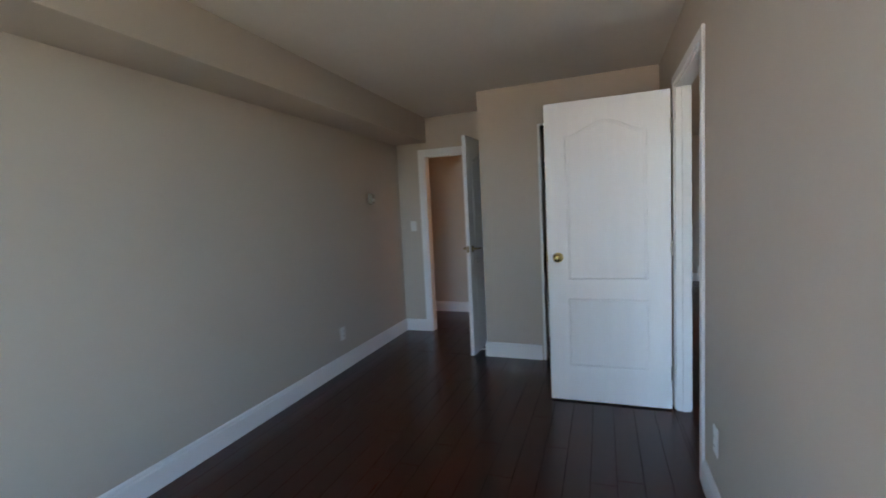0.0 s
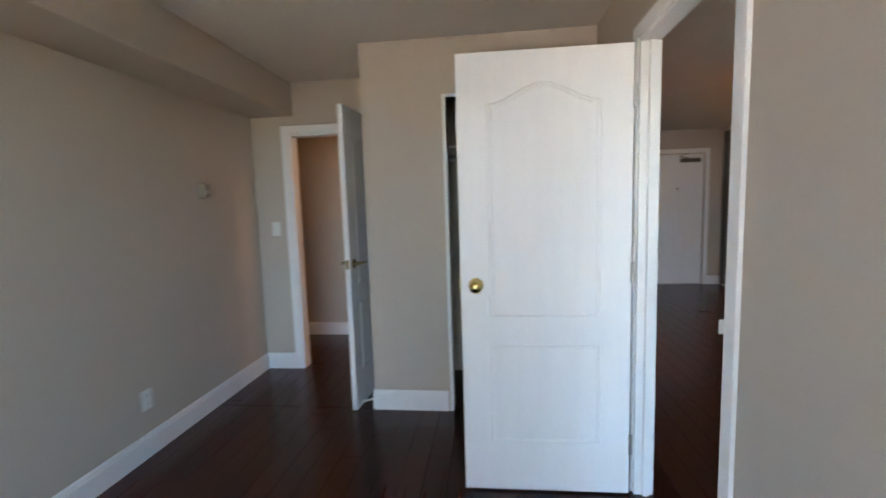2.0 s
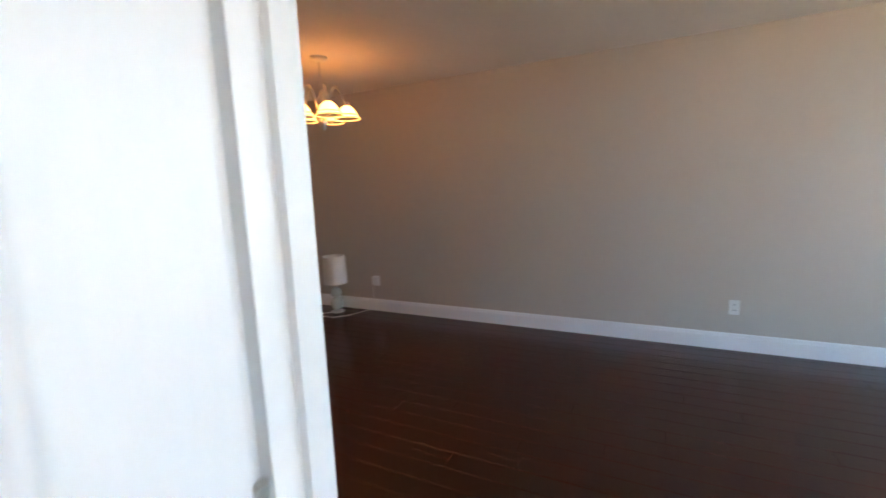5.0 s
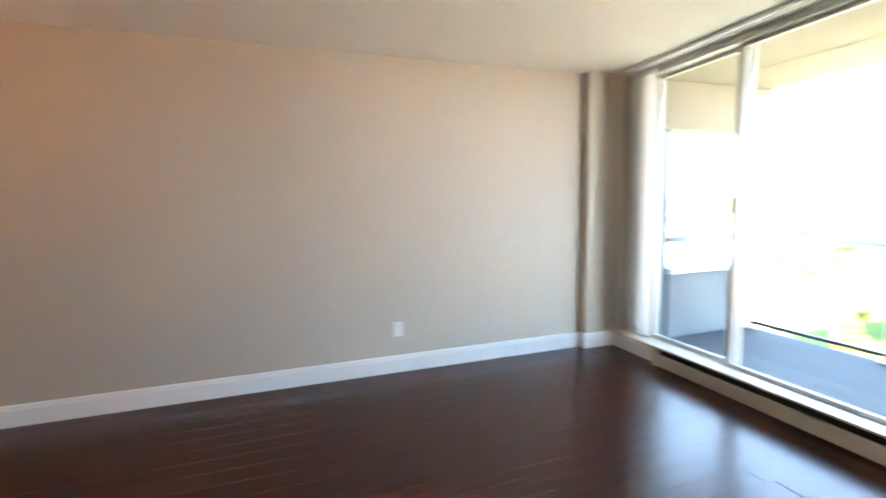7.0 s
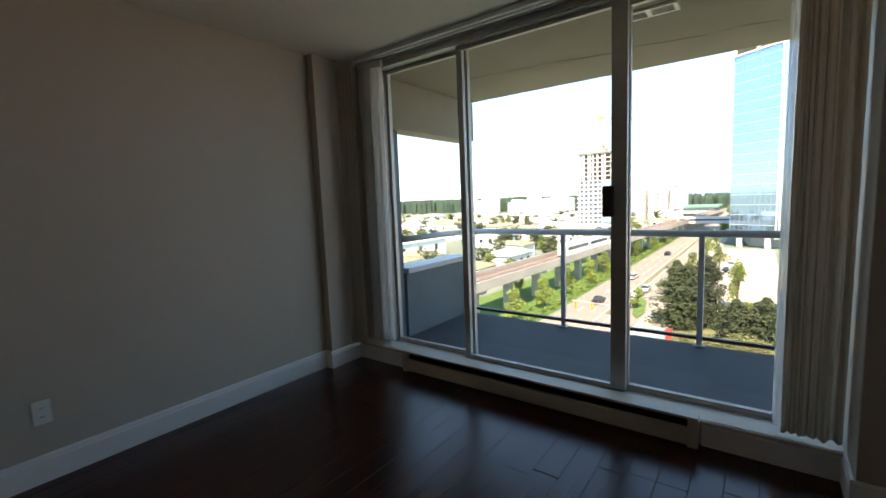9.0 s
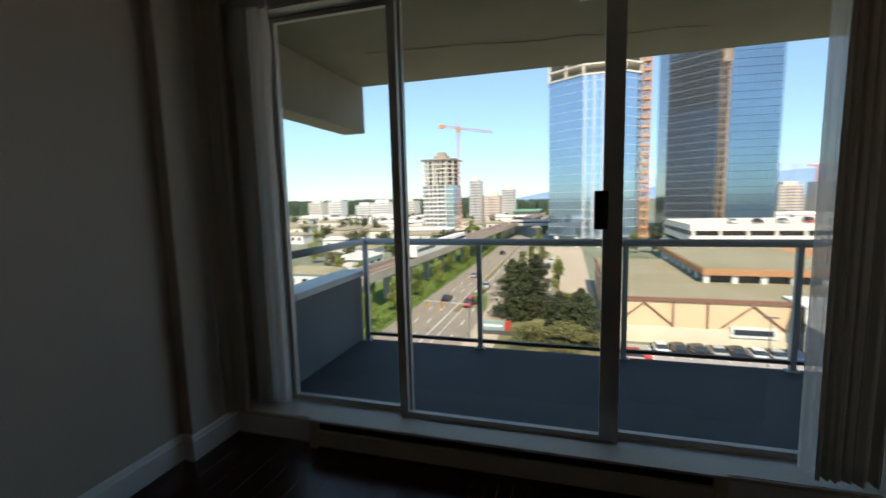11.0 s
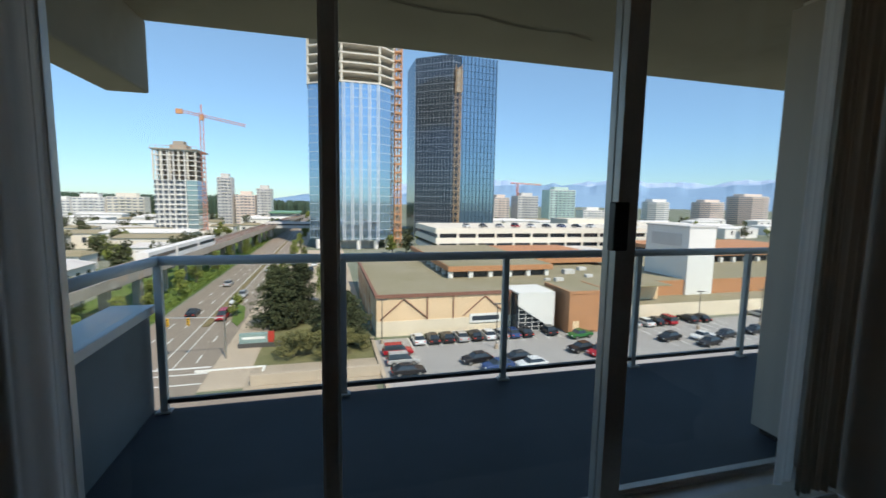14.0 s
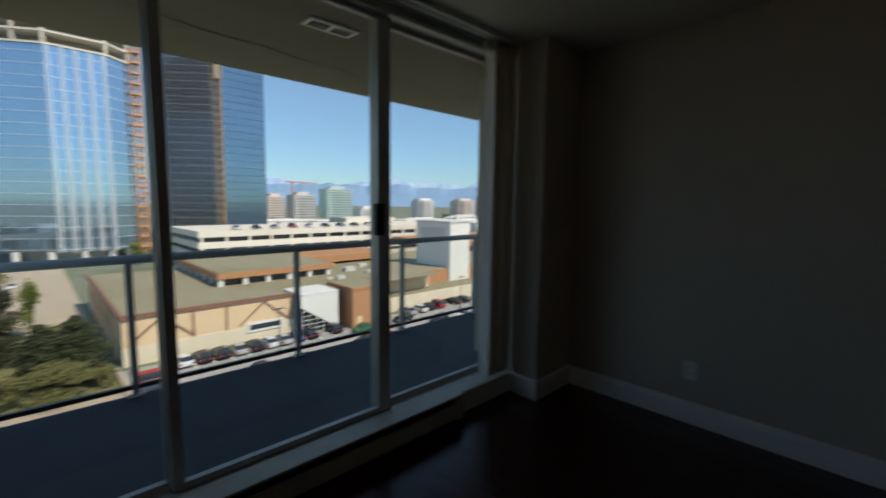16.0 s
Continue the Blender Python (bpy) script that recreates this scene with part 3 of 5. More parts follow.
def curtain(label, x0, x1, y, seed, folds, depth=0.03, y1=None, cloth=None, tie=0.0):
    """A gathered curtain: uneven deep folds, finer ones between them, drifting as they fall."""
    rnd = random.Random(seed)
    bm = bmesh.new()
    nx, nz = folds * 26, 22
    ph = [rnd.uniform(0, 6.28) for _ in range(6)]
    rows = []
    y1 = y if y1 is None else y1
    z_top, z_bot = H - 0.03, 0.160
    for j in range(nz + 1):
        v = j / nz
        z = z_top + (z_bot - z_top) * v
        row = []
        for i in range(nx + 1):
            u = i / nx
            a = 2 * math.pi * folds * (u + 0.07 * math.sin(4.2 * u + ph[0]) + 0.018 * math.sin(2.5 * v + ph[4]))
            deep = 0.62 * math.sin(a) + 0.26 * math.sin(2.3 * a + ph[1] + 0.6 * v) + (0.22 * math.sin(4.7 * a + ph[5])) * (1 - v) ** 2
            amp = depth * (0.8 + 0.2 * math.sin(3.1 * u + ph[2])) * (0.75 + 0.35 * v)
            x = x0 + (x1 - x0) * (u + 0.03 * (u - 0.5) * math.sin(v * 3.1)) + 0.006 * math.sin(a + ph[3])
            x += tie * math.exp(-((v - 0.10) / 0.07) ** 2) * (u - 0.5)
            row.append(bm.verts.new((x, y + (y1 - y) * u + amp * deep, z + 0.004 * math.sin(a * 0.5) * (v > 0.98))))
        rows.append(row)
    for a, b in zip(rows, rows[1:]):
        for i in range(nx):
            bm.faces.new((a[i], a[i + 1], b[i + 1], b[i]))
    bmesh.ops.solidify(bm, geom=bm.faces[:], thickness=0.0025)
    c = thing("curtain", label, "curtain", (0, 0, 0), group="curtains at the balcony window")
    part("cloth", bm, cloth or DRAPE, c, smooth=True)
    part("heading", prism([(x0, y - 0.012), (x1, y1 - 0.012), (x1, y1 + 0.012), (x0, y + 0.012)], H - 0.075, H - 0.03), cloth or DRAPE, c)
    return c


curtain("gathered pale linen curtain beside the corner pillar", 3.36, 3.515, 0.33, 4, 2, 0.030, 0.38, LINEN)
curtain("white sheer curtain drawn to the corner of the window", 3.205, 3.42, 0.185, 14, 3, 0.020, 0.225, SHEER, 0.05)
curtain("gathered brown-beige drape at the latch end of the window", 0.530, 0.735, 0.255, 9, 5, 0.030)
curtain("white sheer curtain at the latch end of the window", 0.670, 0.775, 0.195, 19, 2, 0.012, None, SHEER)

# ---- bedroom window ----
bw = thing("window_2", "wide bedroom window in an aluminium frame", "window", (0, 0, 0), kind="structure")
part("window_frame", boxes((-2.5, -2.45, -0.43, -0.36, 0.28, 2.30), (-0.17, -0.12, -0.43, -0.36, 0.28, 2.30), (-2.45, -0.17, -0.43, -0.36, 0.28, 0.33), (-2.45, -0.17, -0.43, -0.36, 2.25, 2.30), (-1.35, -1.30, -0.43, -0.36, 0.33, 2.25)), ALU, bw)
for x0, x1 in ((-2.45, -1.35), (-1.30, -0.17)):
    part("pane", boxes((x0, x1, -0.40, -0.394, 0.33, 2.25)), GLASS, bw).visible_shadow = False

# ---- balcony ----
BZ = -0.07
structure("balcony_floor", boxes((-3.2, 3.90, -1.60, 0.0, -0.30, BZ)), DECK, "blue-grey balcony membrane floor")
structure("balcony_ceiling", boxes((-3.2, 3.95, -1.87, 0.0, 2.44, 2.66), bevel=0.01), CONCRETE, "stained concrete balcony ceiling slab")
structure("balcony_beam", boxes((3.68, 3.93, -1.87, -0.0, 1.985, 2.44), bevel=0.012), CONCRETE, "concrete side beam of the balcony")
structure("balcony_pier", boxes((3.69, 3.93, -0.50, 0.0, BZ, 1.97), bevel=0.006), CONCRETE_P, "painted concrete balcony pier")
structure("balcony_parapet", boxes((3.66, 3.86, -1.60, -0.50, BZ, 0.575)), CONCRETE_P, "grey-blue painted solid balcony side wall")
structure("parapet_cap", boxes((3.63, 3.88, -1.62, -0.50, 0.575, 0.63), bevel=0.006), RAILW, "white cap on the balcony side wall")
structure("facade_upstand", boxes((0.0, 3.75, -0.02, 0.0, BZ, 0.085), (3.34, 3.75, -0.02, 0.0, 0.085, 2.44), (-0.0, 0.42, -0.02, 0.0, 0.085, 2.44), (0.42, 3.34, -0.02, 0.0, 2.36, 2.44)), CONCRETE_P, "painted facade round the balcony door")
crk = bmesh.new()
rc = random.Random(3)
pts = [(3.2 - 0.22 * k, -0.95 - 0.03 * k + rc.uniform(-0.03, 0.03), 2.437) for k in range(12)]
for a, b in zip(pts, pts[1:]):
    w = rc.uniform(0.004, 0.016)
    crk.faces.new([crk.verts.new(p) for p in ((a[0], a[1] - w, a[2]), (b[0], b[1] - w, b[2]), (b[0], b[1] + w, b[2]), (a[0], a[1] + w, a[2]))])
structure("ceiling_crack", crk, CRACK, "dark patched crack in the balcony ceiling")
vent = thing("soffit_vent", "white louvred vent in the balcony ceiling", "vent", (1.47, -0.50, 2.44))
part("frame", boxes((-0.17, 0.17, -0.07, -0.05, -0.014, 0), (-0.17, 0.17, 0.05, 0.07, -0.014, 0), (-0.17, -0.145, -0.05, 0.05, -0.014, 0), (0.145, 0.17, -0.05, 0.05, -0.014, 0), (-0.015, 0.015, -0.05, 0.05, -0.014, 0)), PLASTIC, vent)
part("backing", boxes((-0.145, 0.145, -0.05, 0.05, -0.004, -0.001)), BLACK, vent)
for k in range(3):
    y = -0.026 + 0.026 * k
    part("slat", boxes((-0.145, 0.145, y - 0.002, y + 0.002, -0.011, -0.005)), PLASTIC, vent)

rail = thing("balcony_railing", "white painted metal balcony railing with glass infill", "railing", (0, -1.57, BZ))
part("top_rail", tube([(-3.1, 0, 0.985), (3.60, 0, 0.985)], 0.031, 12), RAILW, rail, smooth=True)
part("side_rail", tube([(3.60, 0.0, 0.985), (3.66, 0.55, 0.985), (3.68, 1.07, 0.985)], 0.031, 12), RAILW, rail, smooth=True)
part("bottom_rail", boxes((-3.1, 3.6, -0.018, 0.018, 0.055, 0.085), bevel=0.003), ALUDARK, rail)
post_x = [3.59, 2.46, 1.238, 0.038, -1.14, -2.33]
for x in post_x:
    p = part("post", boxes((x - 0.022, x + 0.022, -0.022, 0.022, -0.02, 0.97), bevel=0.004), RAILW, rail)
    part("foot", boxes((x - 0.045, x + 0.045, -0.025, 0.045, 0.0, 0.012), bevel=0.002), RAILW, p)
for a, b in zip(post_x, post_x[1:]):
    part("glass_panel", boxes((b + 0.024, a - 0.024, -0.003, 0.003, 0.088, 0.95)), GLASS, rail).visible_shadow = False
part("glass_panel", boxes((3.655, 3.661, 0.03, 1.05, 0.705, 0.95)), GLASS, rail).visible_shadow = False

# ---- outdoors: materials ----
GROUND = mat("ground_far", (0.26, 0.26, 0.22), rough=0.95, color2=(0.08, 0.12, 0.04), scale=0.035, var=0.2)
ASPHALT = mat("asphalt", (0.265, 0.22, 0.175), rough=0.9, var=0.12, scale=0.15, bump=0.2, bump_scale=5)
LOT = mat("parking_asphalt", (0.345, 0.33, 0.315), rough=0.9, var=0.10, scale=0.12, bump=0.2, bump_scale=5)
PAVING = mat("pavement_concrete", (0.46, 0.375, 0.285), rough=0.9, var=0.10, scale=0.3)
PAINT = mat("road_paint", (0.75, 0.74, 0.70), rough=0.7, var=0.1, scale=1)
GRASS = mat("grass", (0.13, 0.20, 0.035), rough=0.95, color2=(0.07, 0.12, 0.02), scale=0.6)
HEDGE = mat("hedge_leaves", (0.17, 0.23, 0.045), rough=0.9, color2=(0.08, 0.125, 0.02), scale=0.8, per=0.25)
CONIFER = mat("conifer_needles", (0.085, 0.098, 0.040), rough=0.9, color2=(0.034, 0.042, 0.017), scale=0.9, per=0.2)
LEAF = mat("tree_leaves", (0.22, 0.25, 0.05), rough=0.9, color2=(0.11, 0.14, 0.03), scale=0.8, per=0.3)
SHRUB = mat("spring_shrub", (0.24, 0.215, 0.08), rough=0.9, color2=(0.08, 0.085, 0.03), scale=0.8)
BARK = mat("bark", (0.10, 0.075, 0.055), rough=0.95, var=0.25, scale=3)
FOREST = mat("far_forest", (0.050, 0.085, 0.055), rough=0.95, color2=(0.03, 0.055, 0.035), scale=0.05)
TAN = mat("tan_stucco", (0.74, 0.53, 0.335), rough=0.9, var=0.10, scale=0.25)
TANLOW = mat("pale_stucco", (0.74, 0.63, 0.48), rough=0.9, var=0.10, scale=0.25)
BRICK = mat("orange_brick", (0.47, 0.225, 0.11), rough=0.9, var=0.16, scale=0.8, stretch=(1, 1, 5))
ROOF = mat("gravel_roof", (0.34, 0.295, 0.21), rough=0.95, color2=(0.25, 0.215, 0.12), scale=0.09)
REDTRIM = mat("red_brown_trim", (0.24, 0.11, 0.075), rough=0.8, var=0.1, scale=0.5)
WHITEB = mat("white_building", (0.74, 0.72, 0.68), rough=0.8, var=0.06, scale=0.1)
CREAM = mat("cream_concrete", (0.70, 0.65, 0.55), rough=0.85, var=0.06, scale=0.1)
PINKISH = mat("rose_concrete", (0.70, 0.58, 0.50), rough=0.85, var=0.06, scale=0.1)
GREYB = mat("grey_concrete", (0.58, 0.56, 0.53), rough=0.9, var=0.10, scale=0.15)
RAWC = mat("raw_concrete", (0.38, 0.33, 0.27), rough=0.9, var=0.12, scale=0.2)
RUST = mat("orange_steel", (0.58, 0.29, 0.15), rough=0.7, var=0.2, scale=0.5)
WOODFORM = mat("formwork_wood", (0.48, 0.32, 0.20), rough=0.9, var=0.2, scale=0.4)
CRANE = mat("red_crane_paint", (0.66, 0.26, 0.18), rough=0.6, var=0.1)
DARKWIN = mat("dark_window", (0.035, 0.045, 0.055), rough=0.12, var=0.2, scale=0.2, spec=0.6)
SKYGLASS = mat("blue_curtain_glass", (0.40, 0.56, 0.70), rough=0.06, metal=0.85, var=0.06, scale=0.05)
DEEPGLASS = mat("dark_curtain_glass", (0.075, 0.10, 0.125), rough=0.08, metal=0.55, var=0.12, scale=0.05)
GREENGLASS = mat("green_glass", (0.34, 0.46, 0.48), rough=0.12, metal=0.6, var=0.1, scale=0.1)
FIN = mat("white_fin", (0.72, 0.75, 0.78), rough=0.4, var=0.05)
GRID = mat("pale_mullion", (0.34, 0.37, 0.40), rough=0.5, var=0.05)
TRACK = mat("rusty_track_bed", (0.24, 0.125, 0.08), rough=0.95, var=0.2, scale=0.4)
# the haze of distance is mixed into the mountain and snow colours
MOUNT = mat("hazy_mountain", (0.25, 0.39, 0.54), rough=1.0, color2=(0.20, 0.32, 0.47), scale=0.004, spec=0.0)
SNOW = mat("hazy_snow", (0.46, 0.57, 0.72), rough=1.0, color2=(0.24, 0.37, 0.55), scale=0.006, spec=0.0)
TEAL = mat("teal_panel", (0.24, 0.34, 0.32), rough=0.5, var=0.1)
RED = mat("red_panel", (0.50, 0.05, 0.03), rough=0.5, var=0.1)
YELLOW = mat("yellow_signal", (0.75, 0.40, 0.03), rough=0.5, var=0.1)
# far glass is coloured paler to carry the haze of distance
HAZEWIN = mat("haze_tinted_window", (0.20, 0.23, 0.26), rough=0.3, var=0.2, scale=0.1)
HAZEGREEN = mat("haze_tinted_green_glass", (0.50, 0.64, 0.58), rough=0.35, metal=0.2, var=0.12, scale=0.1)
TYRE = mat("tyre_rubber", (0.02, 0.02, 0.02), rough=0.8, var=0.2)


def grown(poly, d):
    cx, cy = sum(p[0] for p in poly) / len(poly), sum(p[1] for p in poly) / len(poly)
    out = []
    for x, y in poly:
        r = math.hypot(x - cx, y - cy)
        out.append((cx + (x - cx) * (r + d) / r, cy + (y - cy) * (r + d) / r))
    return out


def ribs(a, b, n, z0, z1, w, d, bm=None, ends=True):
    """n upright bars along the face from a to b."""
    bm = bm or bmesh.new()
    a, b = Vector(a), Vector(b)
    t = (b - a).normalized()
    q = Vector((t.y, -t.x))
    for i in range(n + 1):
        if not ends and i in (0, n):
            continue
        p = a.lerp(b, i / n)
        prism([tuple(p - t * w / 2 - q * d), tuple(p + t * w / 2 - q * d), tuple(p + t * w / 2 + q * d), tuple(p - t * w / 2 + q * d)], z0, z1, bm)
    return bm


def lattice(bm, p0, p1, w, step, r):
    """A square truss of thin bars from p0 to p1."""
    p0, p1 = Vector(p0), Vector(p1)
    d = (p1 - p0).normalized()
    u = d.cross(Vector((0, 1, 0.01))).normalized()
    v = d.cross(u)
    c = [(u * sx + v * sy) * (w / 2) for sx, sy in ((-1, -1), (1, -1), (1, 1), (-1, 1))]
    for k in c:
        tube([p0 + k, p1 + k], r, 4, bm)
    n = max(1, int((p1 - p0).length / step))
    for i in range(n):
        a, b = p0.lerp(p1, i / n), p0.lerp(p1, (i + 1) / n)
        for k in range(4):
            tube([a + c[k], b + c[(k + 1) % 4]], r * 0.7, 4, bm)


# ---- ground, road, parking lot ----
def disc(r, z, n=64):
    bm = bmesh.new()
    bm.faces.new([bm.verts.new((r * math.cos(2 * math.pi * i / n), r * math.sin(2 * math.pi * i / n), z)) for i in range(n)])
    return bm


structure("ground", disc(4600, G), GROUND, "town ground reaching the horizon")
structure("road", boxes((17.5, 32.5, -900, -40, G, G + 0.03), (-3, 17.5, -49.5, -38, G, G + 0.03), (32.5, 150, -57, -44, G, G + 0.03)), ASPHALT, "grey asphalt boulevard with a side street")
structure("parking_lot", boxes((-130, -4.0, -66.5, -44, G, G + 0.04)), LOT, "grey asphalt parking lot")
structure("pavement_1", boxes((12.5, 17.5, -600, -52, G, G + 0.16)), PAVING, "concrete pavement along the boulevard")
structure("pavement_2", boxes((-3.9, 12.5, -58.5, -50, G, G + 0.155)), mat("warm_pavers", (0.40, 0.33, 0.25), rough=0.9, var=0.12, scale=0.5), "concrete forecourt pavement")
structure("kerb_wall", boxes((-3.8, 11.8, -52.6, -52.0, G + 0.16, G + 1.5), bevel=0.04), PAVING, "low tan concrete wall by the pavement")
structure("kerb_1", boxes((11.0, 19.4, -58.4, -58.05, G, G + 0.30), (10.8, 11.15, -58.4, -56.6, G, G + 0.30), bevel=0.03), WHITEB, "pale kerb at the corner of the side street")
structure("median", boxes((22.9, 24.1, -240, -80, G + 0.03, G + 0.20), bevel=0.05), mat("median_mulch", (0.24, 0.175, 0.095), rough=0.95, color2=(0.15, 0.13, 0.05), scale=0.4), "brown planted median of the boulevard")
structure("grass_patch", prism([(18.2, -79), (19.6, -82), (21.2, -90), (21.0, -96), (19.2, -93), (17.9, -84)], G + 0.03, G + 0.20), GRASS, "bright grass island beside the slip lane")
structure("lot_kerb", boxes((-4.4, -3.9, -67, -44, G, G + 0.5)), PAVING, "pale concrete kerb of the parking lot")
structure("grass", boxes((33.0, 52.0, -600, -58.5, G, G + 0.12)), GRASS, "bright spring grass beside the road")
structure("planting_bed", boxes((-3.9, 12.5, -88, -58.5, G, G + 0.10)), mat("mulch_and_grass", (0.22, 0.20, 0.10), rough=0.95, color2=(0.12, 0.13, 0.05), scale=0.5), "olive-brown planting bed at the corner")
structure("pavement_3", boxes((-4.0, 12.5, -196, -88, G, G + 0.12)), PAVING, "pale paved walk beside the mall")
for i in range(40):
    y = -62 - i * 9.0
    for x in (20.2, 26.7, 29.2):
        tagged(new("lane_mark", mesh_of("lane_mark", boxes((x - 0.09, x + 0.09, y - 3.0, y, G + 0.03, G + 0.042)), PAINT)), "white dashed lane mark on the asphalt", "road marking", "lane marks")
for x0, x1, y0, y1 in ((24.35, 24.5, -400, -60), (22.5, 22.62, -400, -60), (17.9, 25.0, -60.2, -59.7), (17.7, 32.3, -57.9, -57.6), (17.7, 32.3, -54.6, -54.3)):
    tagged(new("road_line", mesh_of("road_line", boxes((x0, x1, y0, y1, G + 0.03, G + 0.044)), PAINT)), "white painted line on the asphalt", "road marking", "road lines")
stall = mesh_of("stall_line", boxes((-0.06, 0.06, -2.6, 2.6, 0, 0.012)), PAINT)
for i in range(13):
    s = tagged(new("stall_line", stall), "white parking stall line on the asphalt", "road marking", "stall lines")
    s.matrix_basis = Matrix.Translation((-10.0 - 2.33 * i, -63.8, G + 0.04))
for i in range(9):
    for y in (-60, -54):
        s = tagged(new("stall_line", stall), "white parking stall line on the asphalt", "road marking", "stall lines")
        s.matrix_basis = pose(-52 - 2.5 * i, y - 2, G + 0.04, 0, 0, 0)


# ---- plants ----
def leaf_cloud(bm, rnd, centre, radii, n, size):
    """Small bent leaf clumps scattered through a blob, thicker towards its skin."""
    for _ in range(n):
        d = Vector((rnd.gauss(0, 1), rnd.gauss(0, 1), rnd.gauss(0, 1))).normalized() * rnd.uniform(0.55, 1.05)
        p = Vector(centre) + Vector((d.x * radii[0], d.y * radii[1], d.z * radii[2]))
        u = Vector((rnd.gauss(0, 1), rnd.gauss(0, 1), rnd.gauss(0, 0.6))).normalized()
        v = u.cross(Vector((rnd.gauss(0, 1), rnd.gauss(0, 1), rnd.gauss(0, 1)))).normalized()
        s = size * rnd.uniform(0.6, 1.4)
        w = u.cross(v) * s * 0.35
        a, b, c, e = (bm.verts.new(q) for q in (p - u * s + w, p - v * s * 0.7, p + u * s + w, p + v * s * 0.7))
        bm.faces.new((a, b, c))
        bm.faces.new((a, c, e))


def trunk_bm(h, r, lean=0.0):
    return lathe([(r, 0), (r * 0.8, h * 0.3), (r * 0.55, h * 0.65), (r * 0.15, h)], 8)


def conifer(label, at, h, w, seed, n=1500, group=""):
    rnd = random.Random(seed)
    t = thing("conifer_tree", label, "tree", at, group=group)
    part("trunk", trunk_bm(h * 0.95, 0.035 * h * 0.6), BARK, t)
    bm, lim = bmesh.new(), bmesh.new()
    tiers = 15
    for k in range(tiers):
        f = k / (tiers - 1)
        z = h * (0.10 + 0.86 * f)
        reach = w / 2 * (1 - f) ** 0.6 * rnd.uniform(0.85, 1.1) + 0.15
        for j in range(9):
            a = rnd.uniform(0, 6.28)
            r = reach * rnd.uniform(0.6, 1.12)
            tip = (r * math.cos(a), r * math.sin(a), z - 0.12 * r)
            tube([(0, 0, z + 0.1), tip], 0.03, 4, lim)
            leaf_cloud(bm, rnd, (tip[0] * 0.65, tip[1] * 0.65, z - 0.05 * r), (0.55 * r * abs(math.cos(a)) + 0.45, 0.55 * r * abs(math.sin(a)) + 0.45, 0.50), max(6, n // (tiers * 9)), 0.17)
    part("limbs", lim, BARK, t)
    part("crown", bm, CONIFER, t)
    return t


def leafy(name, label, at, h, w, seed, n=900, leaf=LEAF, size=0.16, group=""):
    rnd = random.Random(seed)
    t = thing(name, label, "tree" if "tree" in name else "shrub", at, group=group)
    part("trunk", trunk_bm(h * 0.6, 0.03 * h), BARK, t)
    bm, lim = bmesh.new(), bmesh.new()
    for k in range(9):
        a, f = rnd.uniform(0, 6.28), rnd.uniform(0.25, 0.92)
        r = w / 2 * rnd.uniform(0.25, 0.75) * (1.15 - f * 0.6)
        c = (r * math.cos(a), r * math.sin(a), h * f)
        tube([(0, 0, h * f * 0.5), c], 0.02 * h * 0.5, 4, lim)
        leaf_cloud(bm, rnd, c, (w * 0.24, w * 0.24, h * 0.16), n // 9, size)
    part("limbs", lim, BARK, t)
    part("crown", bm, leaf, t)
    return t


conifer("broad dark green conifer by the boulevard", (11.6, -77, G), 11.3, 8.6, 1, 12000)
conifer("tall dark green conifer by the boulevard", (7.4, -79, G), 12.0, 8.0, 2, 12000)
conifer("dark green conifer between two taller ones", (9.6, -77.6, G), 10.6, 7.6, 13, 9000)
conifer("dark conifer at the corner of the parking lot", (2.9, -66, G), 7.8, 5.6, 3, 8000)
conifer("dark bushy conifer beside the parking lot kerb", (-0.3, -66.5, G), 8.2, 8.0, 4, 9500)
leafy("shrub", "brownish green spring shrub on the corner", (7.5, -61.3, G), 4.0, 7.0, 5, 3400, SHRUB, 0.13)
leafy("shrub", "brownish green spring shrub below the conifers", (1.8, -61.0, G), 4.4, 8.0, 6, 4200, SHRUB, 0.13)
leafy("shrub", "low green shrub by the lot kerb", (-2.2, -62.5, G), 2.6, 4.0, 7, 1200, SHRUB, 0.13)
leafy("street_tree", "slender bright green spring tree", (3.6, -92, G), 9.5, 3.6, 8, 1400, LEAF, 0.18)
leafy("street_tree", "bright green spring tree by the tower", (9.5, -140, G), 8.5, 5, 9, 800, LEAF, 0.22)
leafy("shrub", "bright yellow-green clipped shrub by the mall walk", (1.8, -93, G), 1.6, 5.0, 51, 900, LEAF, 0.16)
leafy("street_tree", "young green tree on the grass island", (19.6, -86, G), 4.6, 3.0, 52, 800, LEAF, 0.16)
tree_a = leafy("street_tree", "small light green tree beside the guideway", (36.0, -66, G), 6.5, 4.2, 11, 1100, LEAF, 0.18, group="trees along the guideway")
for i, (x, y) in enumerate(((35.5, -78), (36.4, -92), (34.8, -104), (35.6, -121), (34.4, -139), (35.0, -158), (33.9, -180), (34.4, -205), (47, -88), (48, -118), (15.2, -108), (15.0, -128), (14.6, -150), (15.4, -175), (15.0, -210), (14.5, -250))):
    copy_thing(tree_a, pose(x, y, G, 0, 0, i * 67))
hb = bmesh.new()
hr = random.Random(12)
for i in range(150):
    y = -60 - i * 1.6
    leaf_cloud(hb, hr, (33.9 + hr.uniform(-0.3, 0.3), y, G + 0.75), (0.9, 1.1, 0.8), 34, 0.22)
    if i % 3 == 0:
        leaf_cloud(hb, hr, (37.2 + hr.uniform(-1, 1), y, G + 0.8), (1.3, 1.5, 1.0), 40, 0.24)
